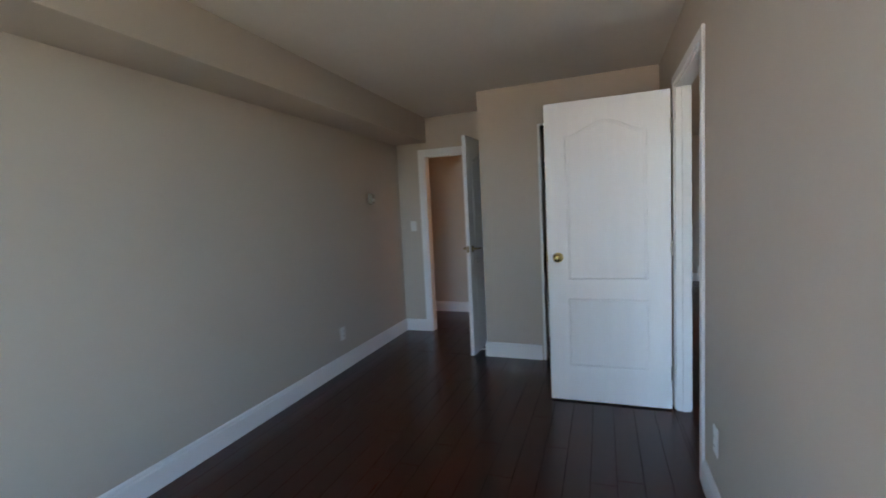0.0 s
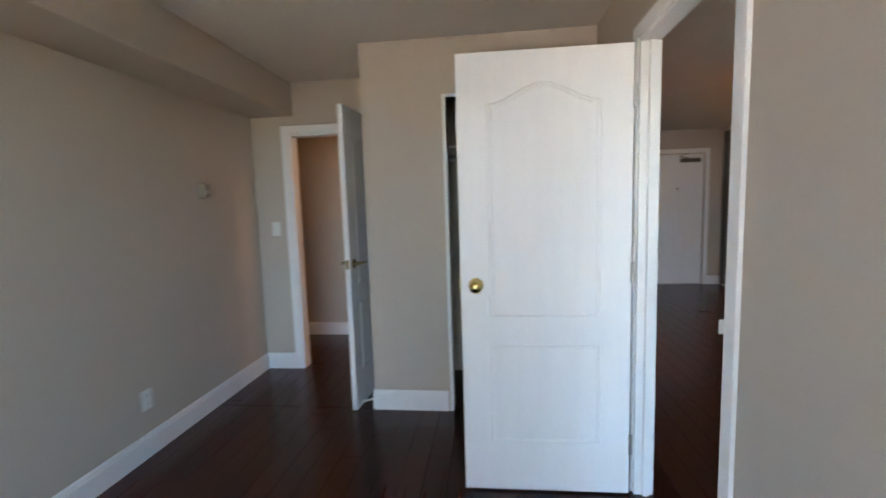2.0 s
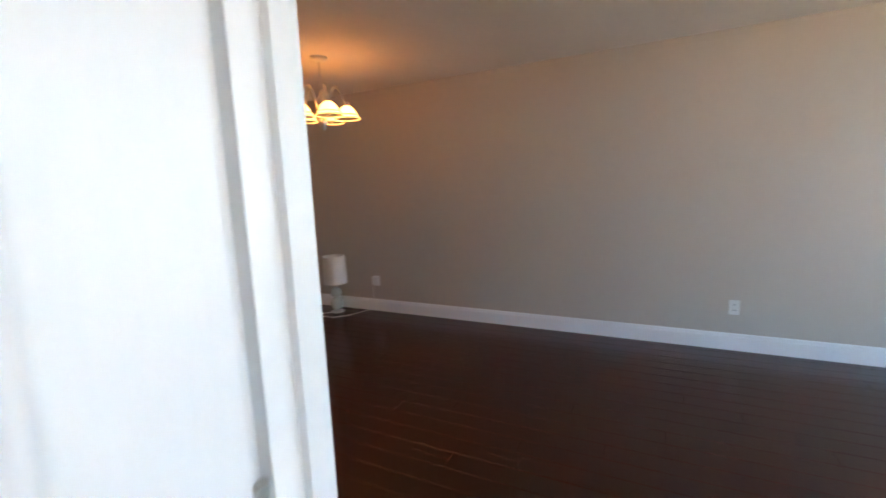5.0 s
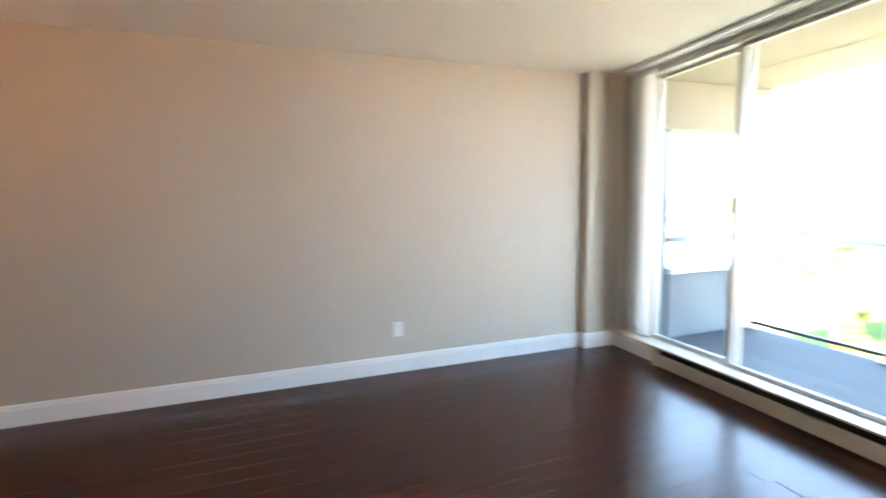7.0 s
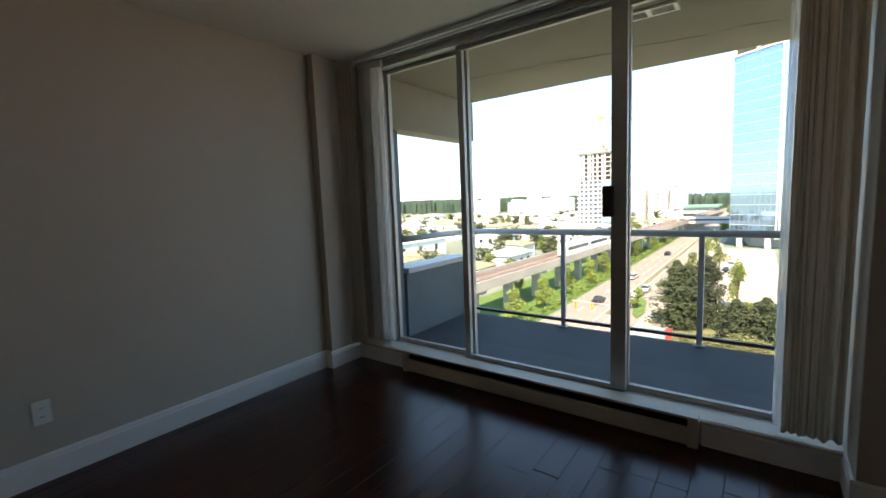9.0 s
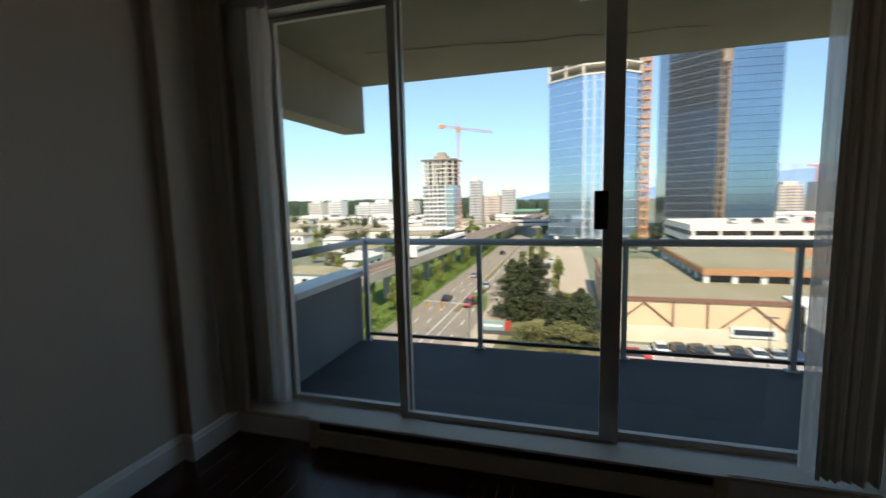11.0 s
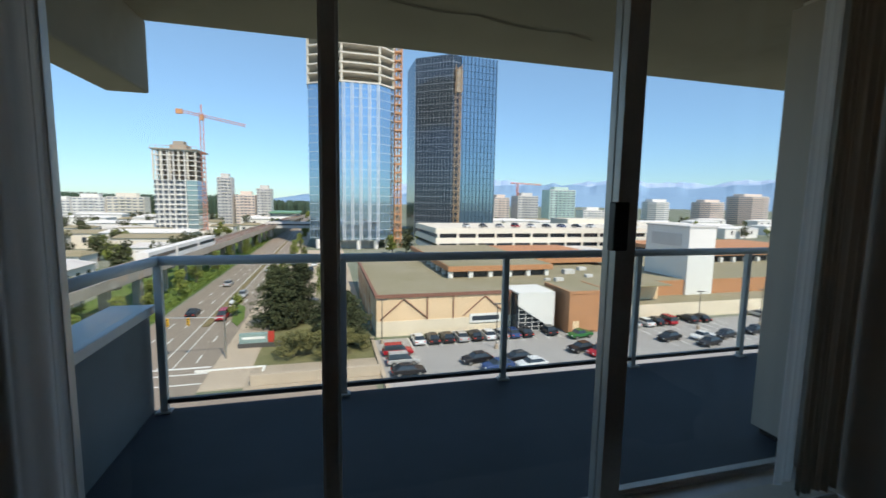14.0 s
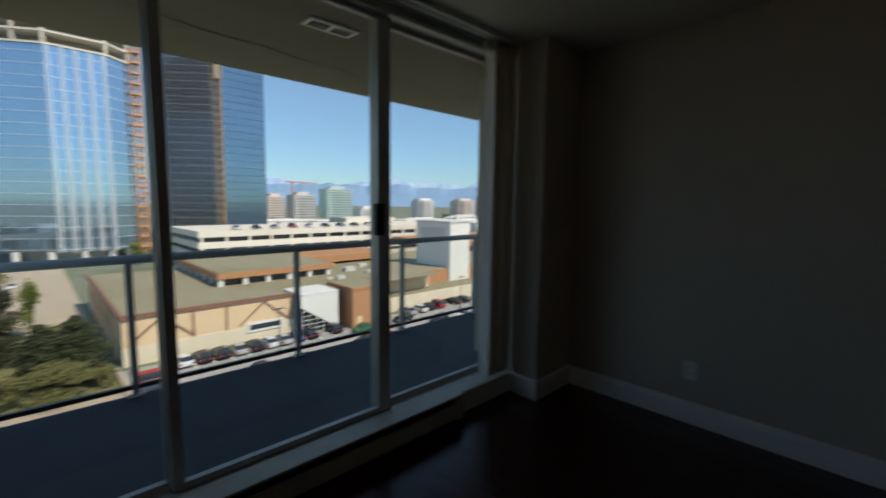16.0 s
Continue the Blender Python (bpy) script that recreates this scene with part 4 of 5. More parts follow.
tagged(new("hedge", mesh_of("hedge", hb, HEDGE)), "long trimmed green hedge along the boulevard", "hedge", kind="stuff")

# ---- elevated guideway and train ----
gw = thing("guideway", "elevated concrete rail guideway on tall piers", "viaduct", (0, 0, G))


def gx(y):
    return 44.5 + (y + 30) * 0.047


def strip(y0, y1, off0, off1, z0, z1, step=12.0, bm=None):
    """A long bar that follows the guideway's line."""
    bm = bm or bmesh.new()
    n = max(1, int((y0 - y1) / step))
    for i in range(n):
        a, b = y0 + (y1 - y0) * i / n, y0 + (y1 - y0) * (i + 1) / n
        prism([(gx(a) + off0, a), (gx(a) + off1, a), (gx(b) + off1, b), (gx(b) + off0, b)], z0, z1, bm)
    return bm


part("deck", strip(-20, -420, -3.6, 3.6, 6.6, 7.6), RAWC, gw)
part("track_bed", strip(-20, -420, -3.1, 3.1, 7.6, 7.72), TRACK, gw, "rust-stained track bed")
for off in (-3.6, -0.25, 3.25):
    part("parapet", strip(-20, -420, off, off + 0.35, 7.6, 8.35 if abs(off) > 1 else 7.95), RAWC, gw)
for off in (-2.4, -1.0, 1.0, 2.4):
    part("rail", strip(-20, -420, off - 0.06, off + 0.06, 7.72, 7.88), STEEL, gw)
pier = mesh_of("pier", boxes((-0.8, 0.8, -0.8, 0.8, 0, 5.6), (-2.4, 2.4, -0.9, 0.9, 5.6, 6.6), bevel=0.08), RAWC)
for i in range(30):
    y = -38 - 12.5 * i
    share("pier", pier, gw, Matrix.Translation((gx(y), y, 0)))
tn = thing("train", "white commuter train on the guideway", "train", (0, 0, G + 7.9))
for k in range(3):
    y0 = -99 - 15.2 * k
    c = part("carriage", strip(y0, y0 - 14.6, -2.9, -0.5, 0.35, 3.1, bm=None), WHITEB, tn)
    part("window_band", strip(y0 - 0.6, y0 - 14.0, -2.94, -0.46, 1.5, 2.3), DARKWIN, c)
    part("bogies", strip(y0 - 1.5, y0 - 13.2, -2.6, -0.8, 0.0, 0.35), TYRE, c)


# ---- cars ----
def car(label, color, at, turn, van=False, pickup=False):
    t = thing("car", label, "car", at, turn, group="parked cars")
    bm = bmesh.new()
    h = 0.95
    prof = [(-2.2, 0.35), (2.2, 0.35), (2.25, 0.62), (2.1, 0.80), (1.1, h), (-1.7, h), (-2.15, 0.92), (-2.25, 0.6)]
    a = [bm.verts.new((x, -0.88, z)) for x, z in prof]
    b = [bm.verts.new((x, 0.88, z)) for x, z in prof]
    n = len(prof)
    for i in range(n):
        bm.faces.new((a[i], a[(i + 1) % n], b[(i + 1) % n], b[i]))
    bm.faces.new(a)
    bm.faces.new(b)
    bmesh.ops.recalc_face_normals(bm, faces=bm.faces[:])
    bmesh.ops.bevel(bm, geom=bm.edges[:], offset=0.06, segments=1, affect="EDGES")
    part("body", bm, color, t)
    x0, x1, x2, x3 = (-2.1, -1.95, 0.55, 1.2) if van else ((-0.6, -0.45, 0.75, 1.2) if pickup else (-1.75, -1.15, 0.35, 1.05))
    top = 1.75 if van else 1.45
    bm = bmesh.new()
    lo = [bm.verts.new(p) for p in ((x0, -0.80, h - 0.02), (x3, -0.80, h - 0.02), (x3, 0.80, h - 0.02), (x0, 0.80, h - 0.02))]
    hi = [bm.verts.new(p) for p in ((x1, -0.62, top - 0.06), (x2, -0.62, top - 0.06), (x2, 0.62, top - 0.06), (x1, 0.62, top - 0.06))]
    for i in range(4):
        bm.faces.new((lo[i], lo[(i + 1) % 4], hi[(i + 1) % 4], hi[i]))
    bm.faces.new(hi)
    part("windows", bm, DARKWIN, t)
    part("roof", boxes((x1 - 0.04, x2 + 0.04, -0.64, 0.64, top - 0.065, top), bevel=0.02), color, t)
    for sx in (-1.35, 1.38):
        for sy in (-0.84, 0.84):
            w = part("wheel", lathe([(0.001, -0.1), (0.33, -0.1), (0.33, 0.1), (0.001, 0.1)], 12, pose(sx, sy, 0.33, 90)), TYRE, t)
            part("rim", lathe([(0.001, -0.108), (0.2, -0.108), (0.2, 0.108), (0.001, 0.108)], 10, pose(sx, sy, 0.33, 90)), STEEL, w)
    for sy in (-0.62, 0.62):
        part("headlight", boxes((2.2, 2.27, sy - 0.18, sy + 0.18, 0.62, 0.74)), PLASTIC, t)
        part("tail_light", boxes((-2.27, -2.2, sy - 0.16, sy + 0.16, 0.66, 0.82)), RED, t)
    return t


def paint(name, c):
    return mat(name, c, rough=0.25, metal=0.2, var=0.04, scale=2)


PW, PS, PB, PR, PBL, PG = paint("white_car_paint", (0.75, 0.75, 0.74)), paint("silver_car_paint", (0.46, 0.46, 0.45)), paint("black_car_paint", (0.02, 0.02, 0.023)), paint("red_car_paint", (0.42, 0.02, 0.03)), paint("blue_car_paint", (0.04, 0.08, 0.20)), paint("green_car_paint", (0.03, 0.16, 0.05))
CZ = G + 0.04
base = {
    "w": car("white sedan parked in the lot", PW, (-11.2, -64.0, CZ), -90), "s": car("silver sedan parked in the lot", PS, (-18.4, -64.0, CZ), -90),
    "b": car("black sedan parked in the lot", PB, (-13.6, -64.0, CZ), -90), "r": car("red van parked by the lot kerb", PR, (-7.2, -59.2, CZ), 180, van=True),
    "u": car("blue sedan parked in the lot", PBL, (-19.6, -50.9, CZ), 8), "v": car("silver minivan parked by the lot kerb", PS, (-7.3, -55.4, CZ), 180, van=True),
    "g": car("green pickup truck parked by the brick block", PG, (-38.6, -60.8, CZ), 10, pickup=True), "p": car("white pickup truck parked in the lot", PW, (-59.0, -55.6, CZ), 12, pickup=True)}
for k, x, y, a in (("b", -16.0, -64.0, -90), ("b", -20.8, -64.0, -90), ("w", -23.1, -64.0, -90), ("s", -25.3, -64.0, -90), ("u", -27.5, -64.1, -90), ("b", -29.8, -64.1, -90), ("b", -34.4, -64.2, -90),
                   ("b", -7.4, -51.7, 180), ("b", -17.6, -53.9, 8), ("w", -24.4, -50.4, 5), ("b", -23.4, -53.1, 5), ("b", -35.0, -54.8, 10), ("r", -37.0, -52.6, 10),
                   ("b", -52.8, -56.4, 12), ("b", -57.4, -52.8, 12), ("b", -63.5, -55.4, 12), ("s", -52.0, -65.0, -90), ("w", -55.0, -65.0, -90), ("b", -57.6, -65.2, -90), ("r", -60.2, -65.2, -90), ("b", -65.6, -65.4, -90),
                   ("b", -68.4, -65.4, -90), ("b", -71.3, -56.4, 10), ("s", -83.5, -65.4, -90), ("w", -86.5, -65.4, -90), ("b", -48.0, -61.4, 10),
                   ("w", 21.9, -97.5, 90), ("s", 21.6, -103.5, 90), ("b", 27.6, -88, -90), ("r", 21.75, -84.8, 90), ("b", 7.8, -137, 90), ("w", 7.2, -149, 90), ("s", 10.6, -128, 90), ("s", 27.5, -118, -90), ("w", 20.3, -140, 90), ("b", 27.2, -170, -90)):
    copy_thing(base[k], pose(x, y, CZ, 0, 0, a))


# ---- street furniture ----
def lamp_post(at, h=8.0):
    t = thing("street_lamp", "dark metal parking lot lamp on a concrete foot", "street lamp", at, group="lot lamps")
    part("foot", lathe([(0.3, 0), (0.3, 0.7), (0.1, 0.75), (0.08, 0.75)], 10), PAVING, t)
    part("pole", lathe([(0.09, 0.7), (0.06, h)], 8), ALUDARK, t)
    part("head", boxes((-0.8, 0.8, -0.16, 0.16, h, h + 0.14), bevel=0.03), ALUDARK, t)
    return t


lp0 = lamp_post((-22.5, -58.6, CZ), 7.0)
for x, y in ((-5.5, -64.5), (-44.0, -57.5), (-63.0, -60.5), (-77.0, -60.0), (-92, -58)):
    copy_thing(lp0, pose(x, y, CZ))
sig = thing("traffic_light", "yellow traffic signals on a long mast arm", "traffic light", (16.6, -62.5, G + 0.16))
part("pole", lathe([(0.16, 0), (0.10, 6.3)], 8), STEEL, sig)
part("arm", tube([(0, 0, 5.9), (7.6, 0, 6.2)], 0.07, 6), STEEL, sig)
for x in (4.5, 7.0):
    hd = part("signal_head", boxes((x - 0.17, x + 0.17, -0.12, 0.12, 5.0, 6.1), bevel=0.03), YELLOW, sig)
    for k in range(3):
        part("lens", lathe([(0.001, 0), (0.11, 0), (0.11, 0.03), (0.001, 0.03)], 10, pose(x, 0.12, 5.2 + 0.35 * k, -90)), BLACK, hd)
sign = thing("monument_sign", "low shop sign with teal and red panels on a dark base", "sign", (13.2, -66.9, G + 0.1))
part("base", boxes((-3.6, 2.6, -0.5, 0.5, 0, 0.7), bevel=0.03), ALUDARK, sign)
part("teal_panel", boxes((-1.6, 2.4, -0.3, 0.3, 0.7, 2.2), bevel=0.03), TEAL, sign)
part("red_panel", boxes((-2.5, -1.6, -0.3, 0.3, 0.7, 2.3), bevel=0.03), RED, sign)
part("lettering", boxes((-1.2, 2.0, 0.30, 0.32, 1.3, 1.7)), PLASTIC, sign)

# ---- the shopping mall ----
mall = thing("shopping_mall", "low tan shopping mall with a flat gravel roof", "building", (0, 0, G))
part("wall", boxes((-29.0, -5.0, -113, -68.0, 2.6, 6.7)), TAN, mall, "tan upper wall")
part("wall", boxes((-29.0, -5.0, -113, -67.9, 0, 2.6)), TANLOW, mall, "pale lower wall")
part("roof", boxes((-64.0, -5.1, -113, -68.1, 6.65, 6.80)), ROOF, mall, "weathered gravel roof")
part("wall", boxes((-64.0, -29.0, -113, -72.0, 0, 6.7)), TAN, mall)
part("roof_edge", boxes((-29.2, -4.8, -68.25, -67.75, 6.55, 7.1), (-5.25, -4.75, -113, -68.25, 6.55, 7.1)), REDTRIM, mall, "red-brown roof edge")
for xa, xb in ((-5.6, -9.6), (-13.6, -9.6), (-20.0, -24.0), (-28.0, -24.0)):
    part("brace", tube([(xa, -67.85, 2.9), (xb, -67.85, 6.3)], 0.11, 4), REDTRIM, mall)
for x in (-13.6, -18.2, -28.6):
    part("downpipe", boxes((x - 0.1, x + 0.1, -67.98, -67.8, 2.6, 6.5)), REDTRIM, mall)
wn1 = part("shop_window", boxes((-27.0, -21.2, -67.88, -67.7, 1.6, 3.2)), WHITEB, mall)
part("pane", boxes((-26.6, -21.6, -67.72, -67.66, 2.0, 2.8)), DARKWIN, wn1)
for k in range(5):
    y = -72 - 6.5 * k
    part("scaffold_brace", tube([(-4.6, y, 0), (-4.6, y - 5, 6.0)], 0.12, 4), RUST, mall)
part("upper_storey", boxes((-44.5, -22.2, -122, -83.6, 6.8, 8.2)), DARKWIN, mall, "recessed dark clerestory")
part("upper_roof", boxes((-45.2, -21.2, -124, -82.2, 8.2, 9.3), bevel=0.05), BRICK, mall, "brown fascia roof")
part("upper_roof_top", boxes((-44.9, -21.5, -123.6, -82.5, 9.3, 9.4)), ROOF, mall)
part("upper_roof", boxes((-70, -45.2, -124, -96, 7.4, 9.1), bevel=0.05), BRICK, mall, "brown fascia roof")
col = mesh_of("column", boxes((-0.45, 0.45, -0.45, 0.45, 6.8, 8.2)), WHITEB)
for i in range(6):
    share("column", col, mall, Matrix.Translation((-21.9 - 4.4 * i, -83.0, 0)))
for i in range(7):
    share("column", col, mall, Matrix.Translation((-21.9, -88 - 5 * i, 0)))
for x, y, s in ((-50, -84, 1.3), (-56, -88, 1.0), (-41, -77, 0.6), (-52, -79, 0.8), (-43, -76, 0.9)):
    part("rooftop_unit", boxes((x - s, x + s, y - s * 0.6, y + s * 0.6, 6.8, 6.8 + s * 0.8), bevel=0.05), GREYB, mall)
block = thing("brick_block", "square orange brick stair block at the mall", "building", (-41.7, -67, G))
part("wall", boxes((-4.0, 4.0, -5, 4.0, 0, 7.3)), BRICK, block)
part("roof", boxes((-3.7, 3.7, -4.7, 3.7, 7.3, 7.42)), ROOF, block)
part("roof_edge", boxes((-4.1, 4.1, 3.75, 4.1, 7.0, 7.5), (-4.1, -3.75, -5, 3.75, 7.0, 7.5), (3.75, 4.1, -5, 3.75, 7.0, 7.5)), BRICK, block)
part("door", boxes((2.0, 3.2, 3.98, 4.06, 0, 2.2)), TAN, block)
can = thing("canopy", "white sloped fabric canopy over stair scaffolding", "canopy", (-32.4, -68, G))
part("roof", boxes((-3.6, 3.4, -4.0, 3.0, 6.9, 7.15)), WHITEB, can)
bm = bmesh.new()
for y in (2.75, 2.95):
    bm.faces.new([bm.verts.new((x, y, z)) for x, z in ((3.4, 7.0), (-3.6, 7.0), (-3.6, 1.0), (-2.2, 1.2), (3.4, 4.9))])
bmesh.ops.bridge_loops(bm, edges=bm.edges[:])
part("side_sheet", bm, WHITEB, can, "slanting white fabric sheet")
bm = bmesh.new()
for i in range(6):
    tube([(-3.4 + 1.3 * i, 2.7, 0), (-3.4 + 1.3 * i, 2.7, 6.8)], 0.07, 4, bm)
    tube([(-3.4, 2.7, 0.75 * i + 0.3), (3.2, 2.7, 0.75 * i + 0.3)], 0.06, 4, bm)
part("scaffold", bm, GREYB, can)
# dark block put in for the shaded hollow behind the scaffold
part("recess", boxes((-3.5, 3.3, -4, 2.0, 0, 6.6)), DARKWIN, can)
wing = thing("mall_wing", "long low mall wing in brick and pale stucco", "building", (-95, -80, G))
part("lower_wall", boxes((-60, 50.5, -3, 11.8, 0, 3.0)), TANLOW, wing)
part("lower_roof", boxes((-60, 50.3, -3, 11.6, 3.0, 3.1)), ROOF, wing)
part("brick_wall", boxes((-60, 47, -30, 5.5, 3.0, 6.3)), BRICK, wing)
part("brick_roof", boxes((-60, 46.8, -30, 5.3, 6.3, 6.45)), ROOF, wing)
part("clerestory", boxes((-60, -6, -50, -18, 6.4, 8.4)), DARKWIN, wing)
part("fascia", boxes((-60, -4, -52, -16.5, 8.4, 9.6)), BRICK, wing)
for i in range(12):
    share("column", col, wing, Matrix.Translation((-8 - 4.6 * i, -16.9 , -0.4)))
shaft = thing("white_shaft", "tall white windowless mall tower", "building", (0, 0, G))
part("wall", boxes((-80.2, -73.0, -87.0, -74.0, 0, 17.9), bevel=0.05), WHITEB, shaft)
part("sign_panel", boxes((-73.0, -72.85, -85.0, -76.0, 13.6, 16.4), bevel=0.05), GREYB, shaft)
part("roof_edge", boxes((-80.4, -72.8, -87.2, -73.8, 17.9, 18.2)), GREYB, shaft)
pk = thing("parkade", "white open parking garage with dark slots", "parking garage", (0, 0, G))
for k in range(3):
    part("parapet", boxes((-150, -33, -175, -140, 4.8 + 3.4 * k, 6.7 + 3.4 * k)), CREAM, pk)
    if k < 2:
        # a solid dark box stands for the shade inside the open deck
        part("opening", boxes((-149, -33.8, -174, -141, 6.7 + 3.4 * k, 8.2 + 3.4 * k)), DARKWIN, pk)
        pcol = mesh_of("column", boxes((-0.35, 0.35, -0.3, 0.3, 6.7 + 3.4 * k, 8.2 + 3.4 * k)), CREAM)
        for i in range(17):
            share("column", pcol, pk, Matrix.Translation((-34 - 7.0 * i, -140.4, 0)))
part("base", boxes((-149, -33.8, -174, -141, 0, 4.8)), CREAM, pk)
part("lower_deck", boxes((-90, -26, -141, -128, 0, 6.9)), GREYB, pk)
for x, z0, z1, y in ((-118, 12.6, 15.5, -190), (-150, 12.0, 14.0, -185)):
    part("stair_house", boxes((x - 14, x + 14, y, y + 16, 0, z1)), CREAM, pk)
for i in range(9):
    copy_thing(base["wbsrwbubw"[i]], pose(-45 - 6.3 * i, -143.5, G + 13.5, 0, 0, 90))

# ---- glass office towers under construction ----
ta = thing("office_tower", "blue glass office tower with open concrete floors on top", "skyscraper", (-3.0, 0, G - 2.0))
PA = [(13.4, -206), (-1.0, -197), (-17.5, -197), (-24.5, -203), (-24.5, -236), (13.4, -236)]
part("glass", prism(PA, 6.3, 75.5), SKYGLASS, ta, "blue reflective curtain wall")
part("core", prism(grown(PA, -7), 0, 6.3), GREYB, ta)
band = mesh_of("floor_band", prism(grown(PA, 0.12), -0.07, 0.07), mat("pale_band", (0.70, 0.77, 0.84), rough=0.3, metal=0.3))
for k in range(18):
    share("floor_band", band, ta, Matrix.Translation((0, 0, 7.0 + 3.9 * k)))
for x in (-1.2, -2.1, -5.0, -5.8, -8.7, -9.5, -12.6, -13.4, -16.4, -17.2):
    part("fin", boxes((x - 0.15, x + 0.15, -197.0, -196.2, 5.8, 75.8)), FIN, ta)
bm = ribs(PA[0], PA[1], 9, 6.3, 75.5, 0.07, 0.06)
ribs(PA[2], PA[3], 4, 6.3, 75.5, 0.07, 0.06, bm)
ribs((-1.0, -197), (-17.5, -197), 18, 6.3, 75.5, 0.06, 0.06, bm)
tagged(part("mullions", bm, mat("blue_mullion", (0.30, 0.42, 0.54), rough=0.3, metal=0.4), ta), kind="stuff")
slab = mesh_of("floor_slab", prism(grown(PA, 0.6), -0.35, 0.35), mat("slab_edge_concrete", (0.62, 0.58, 0.51), rough=0.9, var=0.12, scale=0.3))
for k in range(9):
    share("floor_slab", slab, ta, Matrix.Translation((0, 0, 76.0 + 4.0 * k)))
bm = bmesh.new()
for k in range(8):
    for a, b, n in ((PA[0], PA[1], 2), (PA[1], PA[2], 1), (PA[2], PA[3], 1)):
        ribs(a, b, n, 76.2 + 4 * k, 79.5 + 4 * k, 0.7, 0.4, bm)
part("columns", bm, CREAM, ta)
part("inner_core", prism(grown(PA, -7), 75.5, 109), RAWC, ta, "raw concrete core behind the slabs")
for x, y in ((10, -204), (1, -199), (-8, -198), (-16, -198.5), (-22, -204)):
    part("column", lathe([(1.0, 0), (1.0, 6.3)], 10, Matrix.Translation((x, y, 0))), WHITEB, ta)
bm = bmesh.new()
lattice(bm, (-26.8, -203.5, 0), (-26.8, -203.5, 112), 3.0, 3.6, 0.22)
part("hoist", bm, RUST, ta, "orange construction hoist mast")
part("hoist_rail", boxes((-27.2, -26.4, -204.2, -203.2, 0, 110)), RAWC, ta)
landing = mesh_of("hoist_landing", boxes((-1.75, 1.75, -1.7, 1.7, -0.3, 0.3), (-1.75, -1.2, 1.2, 1.72, 0.3, 2.0)), RUST)
for k in range(28):
    share("hoist_landing", landing, ta, Matrix.Translation((-26.8, -203.5, 6.5 + 3.9 * k)))

tb = thing("office_tower", "dark glass office tower with a construction hoist", "skyscraper", (-6.2, 0, G))
PB_ = [(-43.5, -262), (-62.5, -247), (-68.0, -250), (-92.0, -252), (-95.4, -262), (-95.4, -290), (-43.5, -290)]
part("glass", prism(PB_, 0, 107.5), DEEPGLASS, tb, "dark grey-blue curtain wall")
PBL2 = [(-68.6, -249.6), (-91.6, -251.6), (-95.8, -261.6), (-95.8, -289), (-68.6, -289)]
part("glass", prism(PBL2, 1, 107.9), mat("steel_blue_glass", (0.22, 0.34, 0.44), rough=0.07, metal=0.75, var=0.1, scale=0.05), tb, "steel blue curtain wall")
bm = ribs(PB_[0], PB_[1], 12, 0, 107.5, 0.16, 0.15)
tagged(part("mullions", bm, GRID, tb), kind="stuff")
bm = ribs((-70, -249.4), (-91.6, -251.3), 9, 0, 108, 0.16, 0.15)
tagged(part("ribs", bm, mat("blue_rib", (0.10, 0.16, 0.22), rough=0.3, metal=0.5), tb), kind="stuff")
band2 = mesh_of("floor_band", prism([(-43.3, -262), (-62.6, -246.7), (-67.9, -249.7), (-67.9, -262)], -0.10, 0.10), GRID)
for k in range(27):
    share("floor_band", band2, tb, Matrix.Translation((0, 0, 3.9 * k + 2)))
band3 = mesh_of("floor_band", prism([(-68.4, -249.4), (-91.7, -251.4), (-95.9, -261.5), (-68.4, -261.5)], -0.08, 0.08), mat("slate_band", (0.12, 0.18, 0.24), rough=0.3, metal=0.5))
for k in range(27):
    share("floor_band", band3, tb, Matrix.Translation((0, 0, 3.9 * k + 2)))
bm = bmesh.new()
lattice(bm, (-65.5, -246.5, 0), (-65.5, -246.5, 101), 3.4, 3.8, 0.22)
part("hoist", bm, WOODFORM, tb, "brown construction hoist mast")
part("hoist_head", boxes((-68.0, -64.6, -248, -245.4, 86, 99)), RAWC, tb)


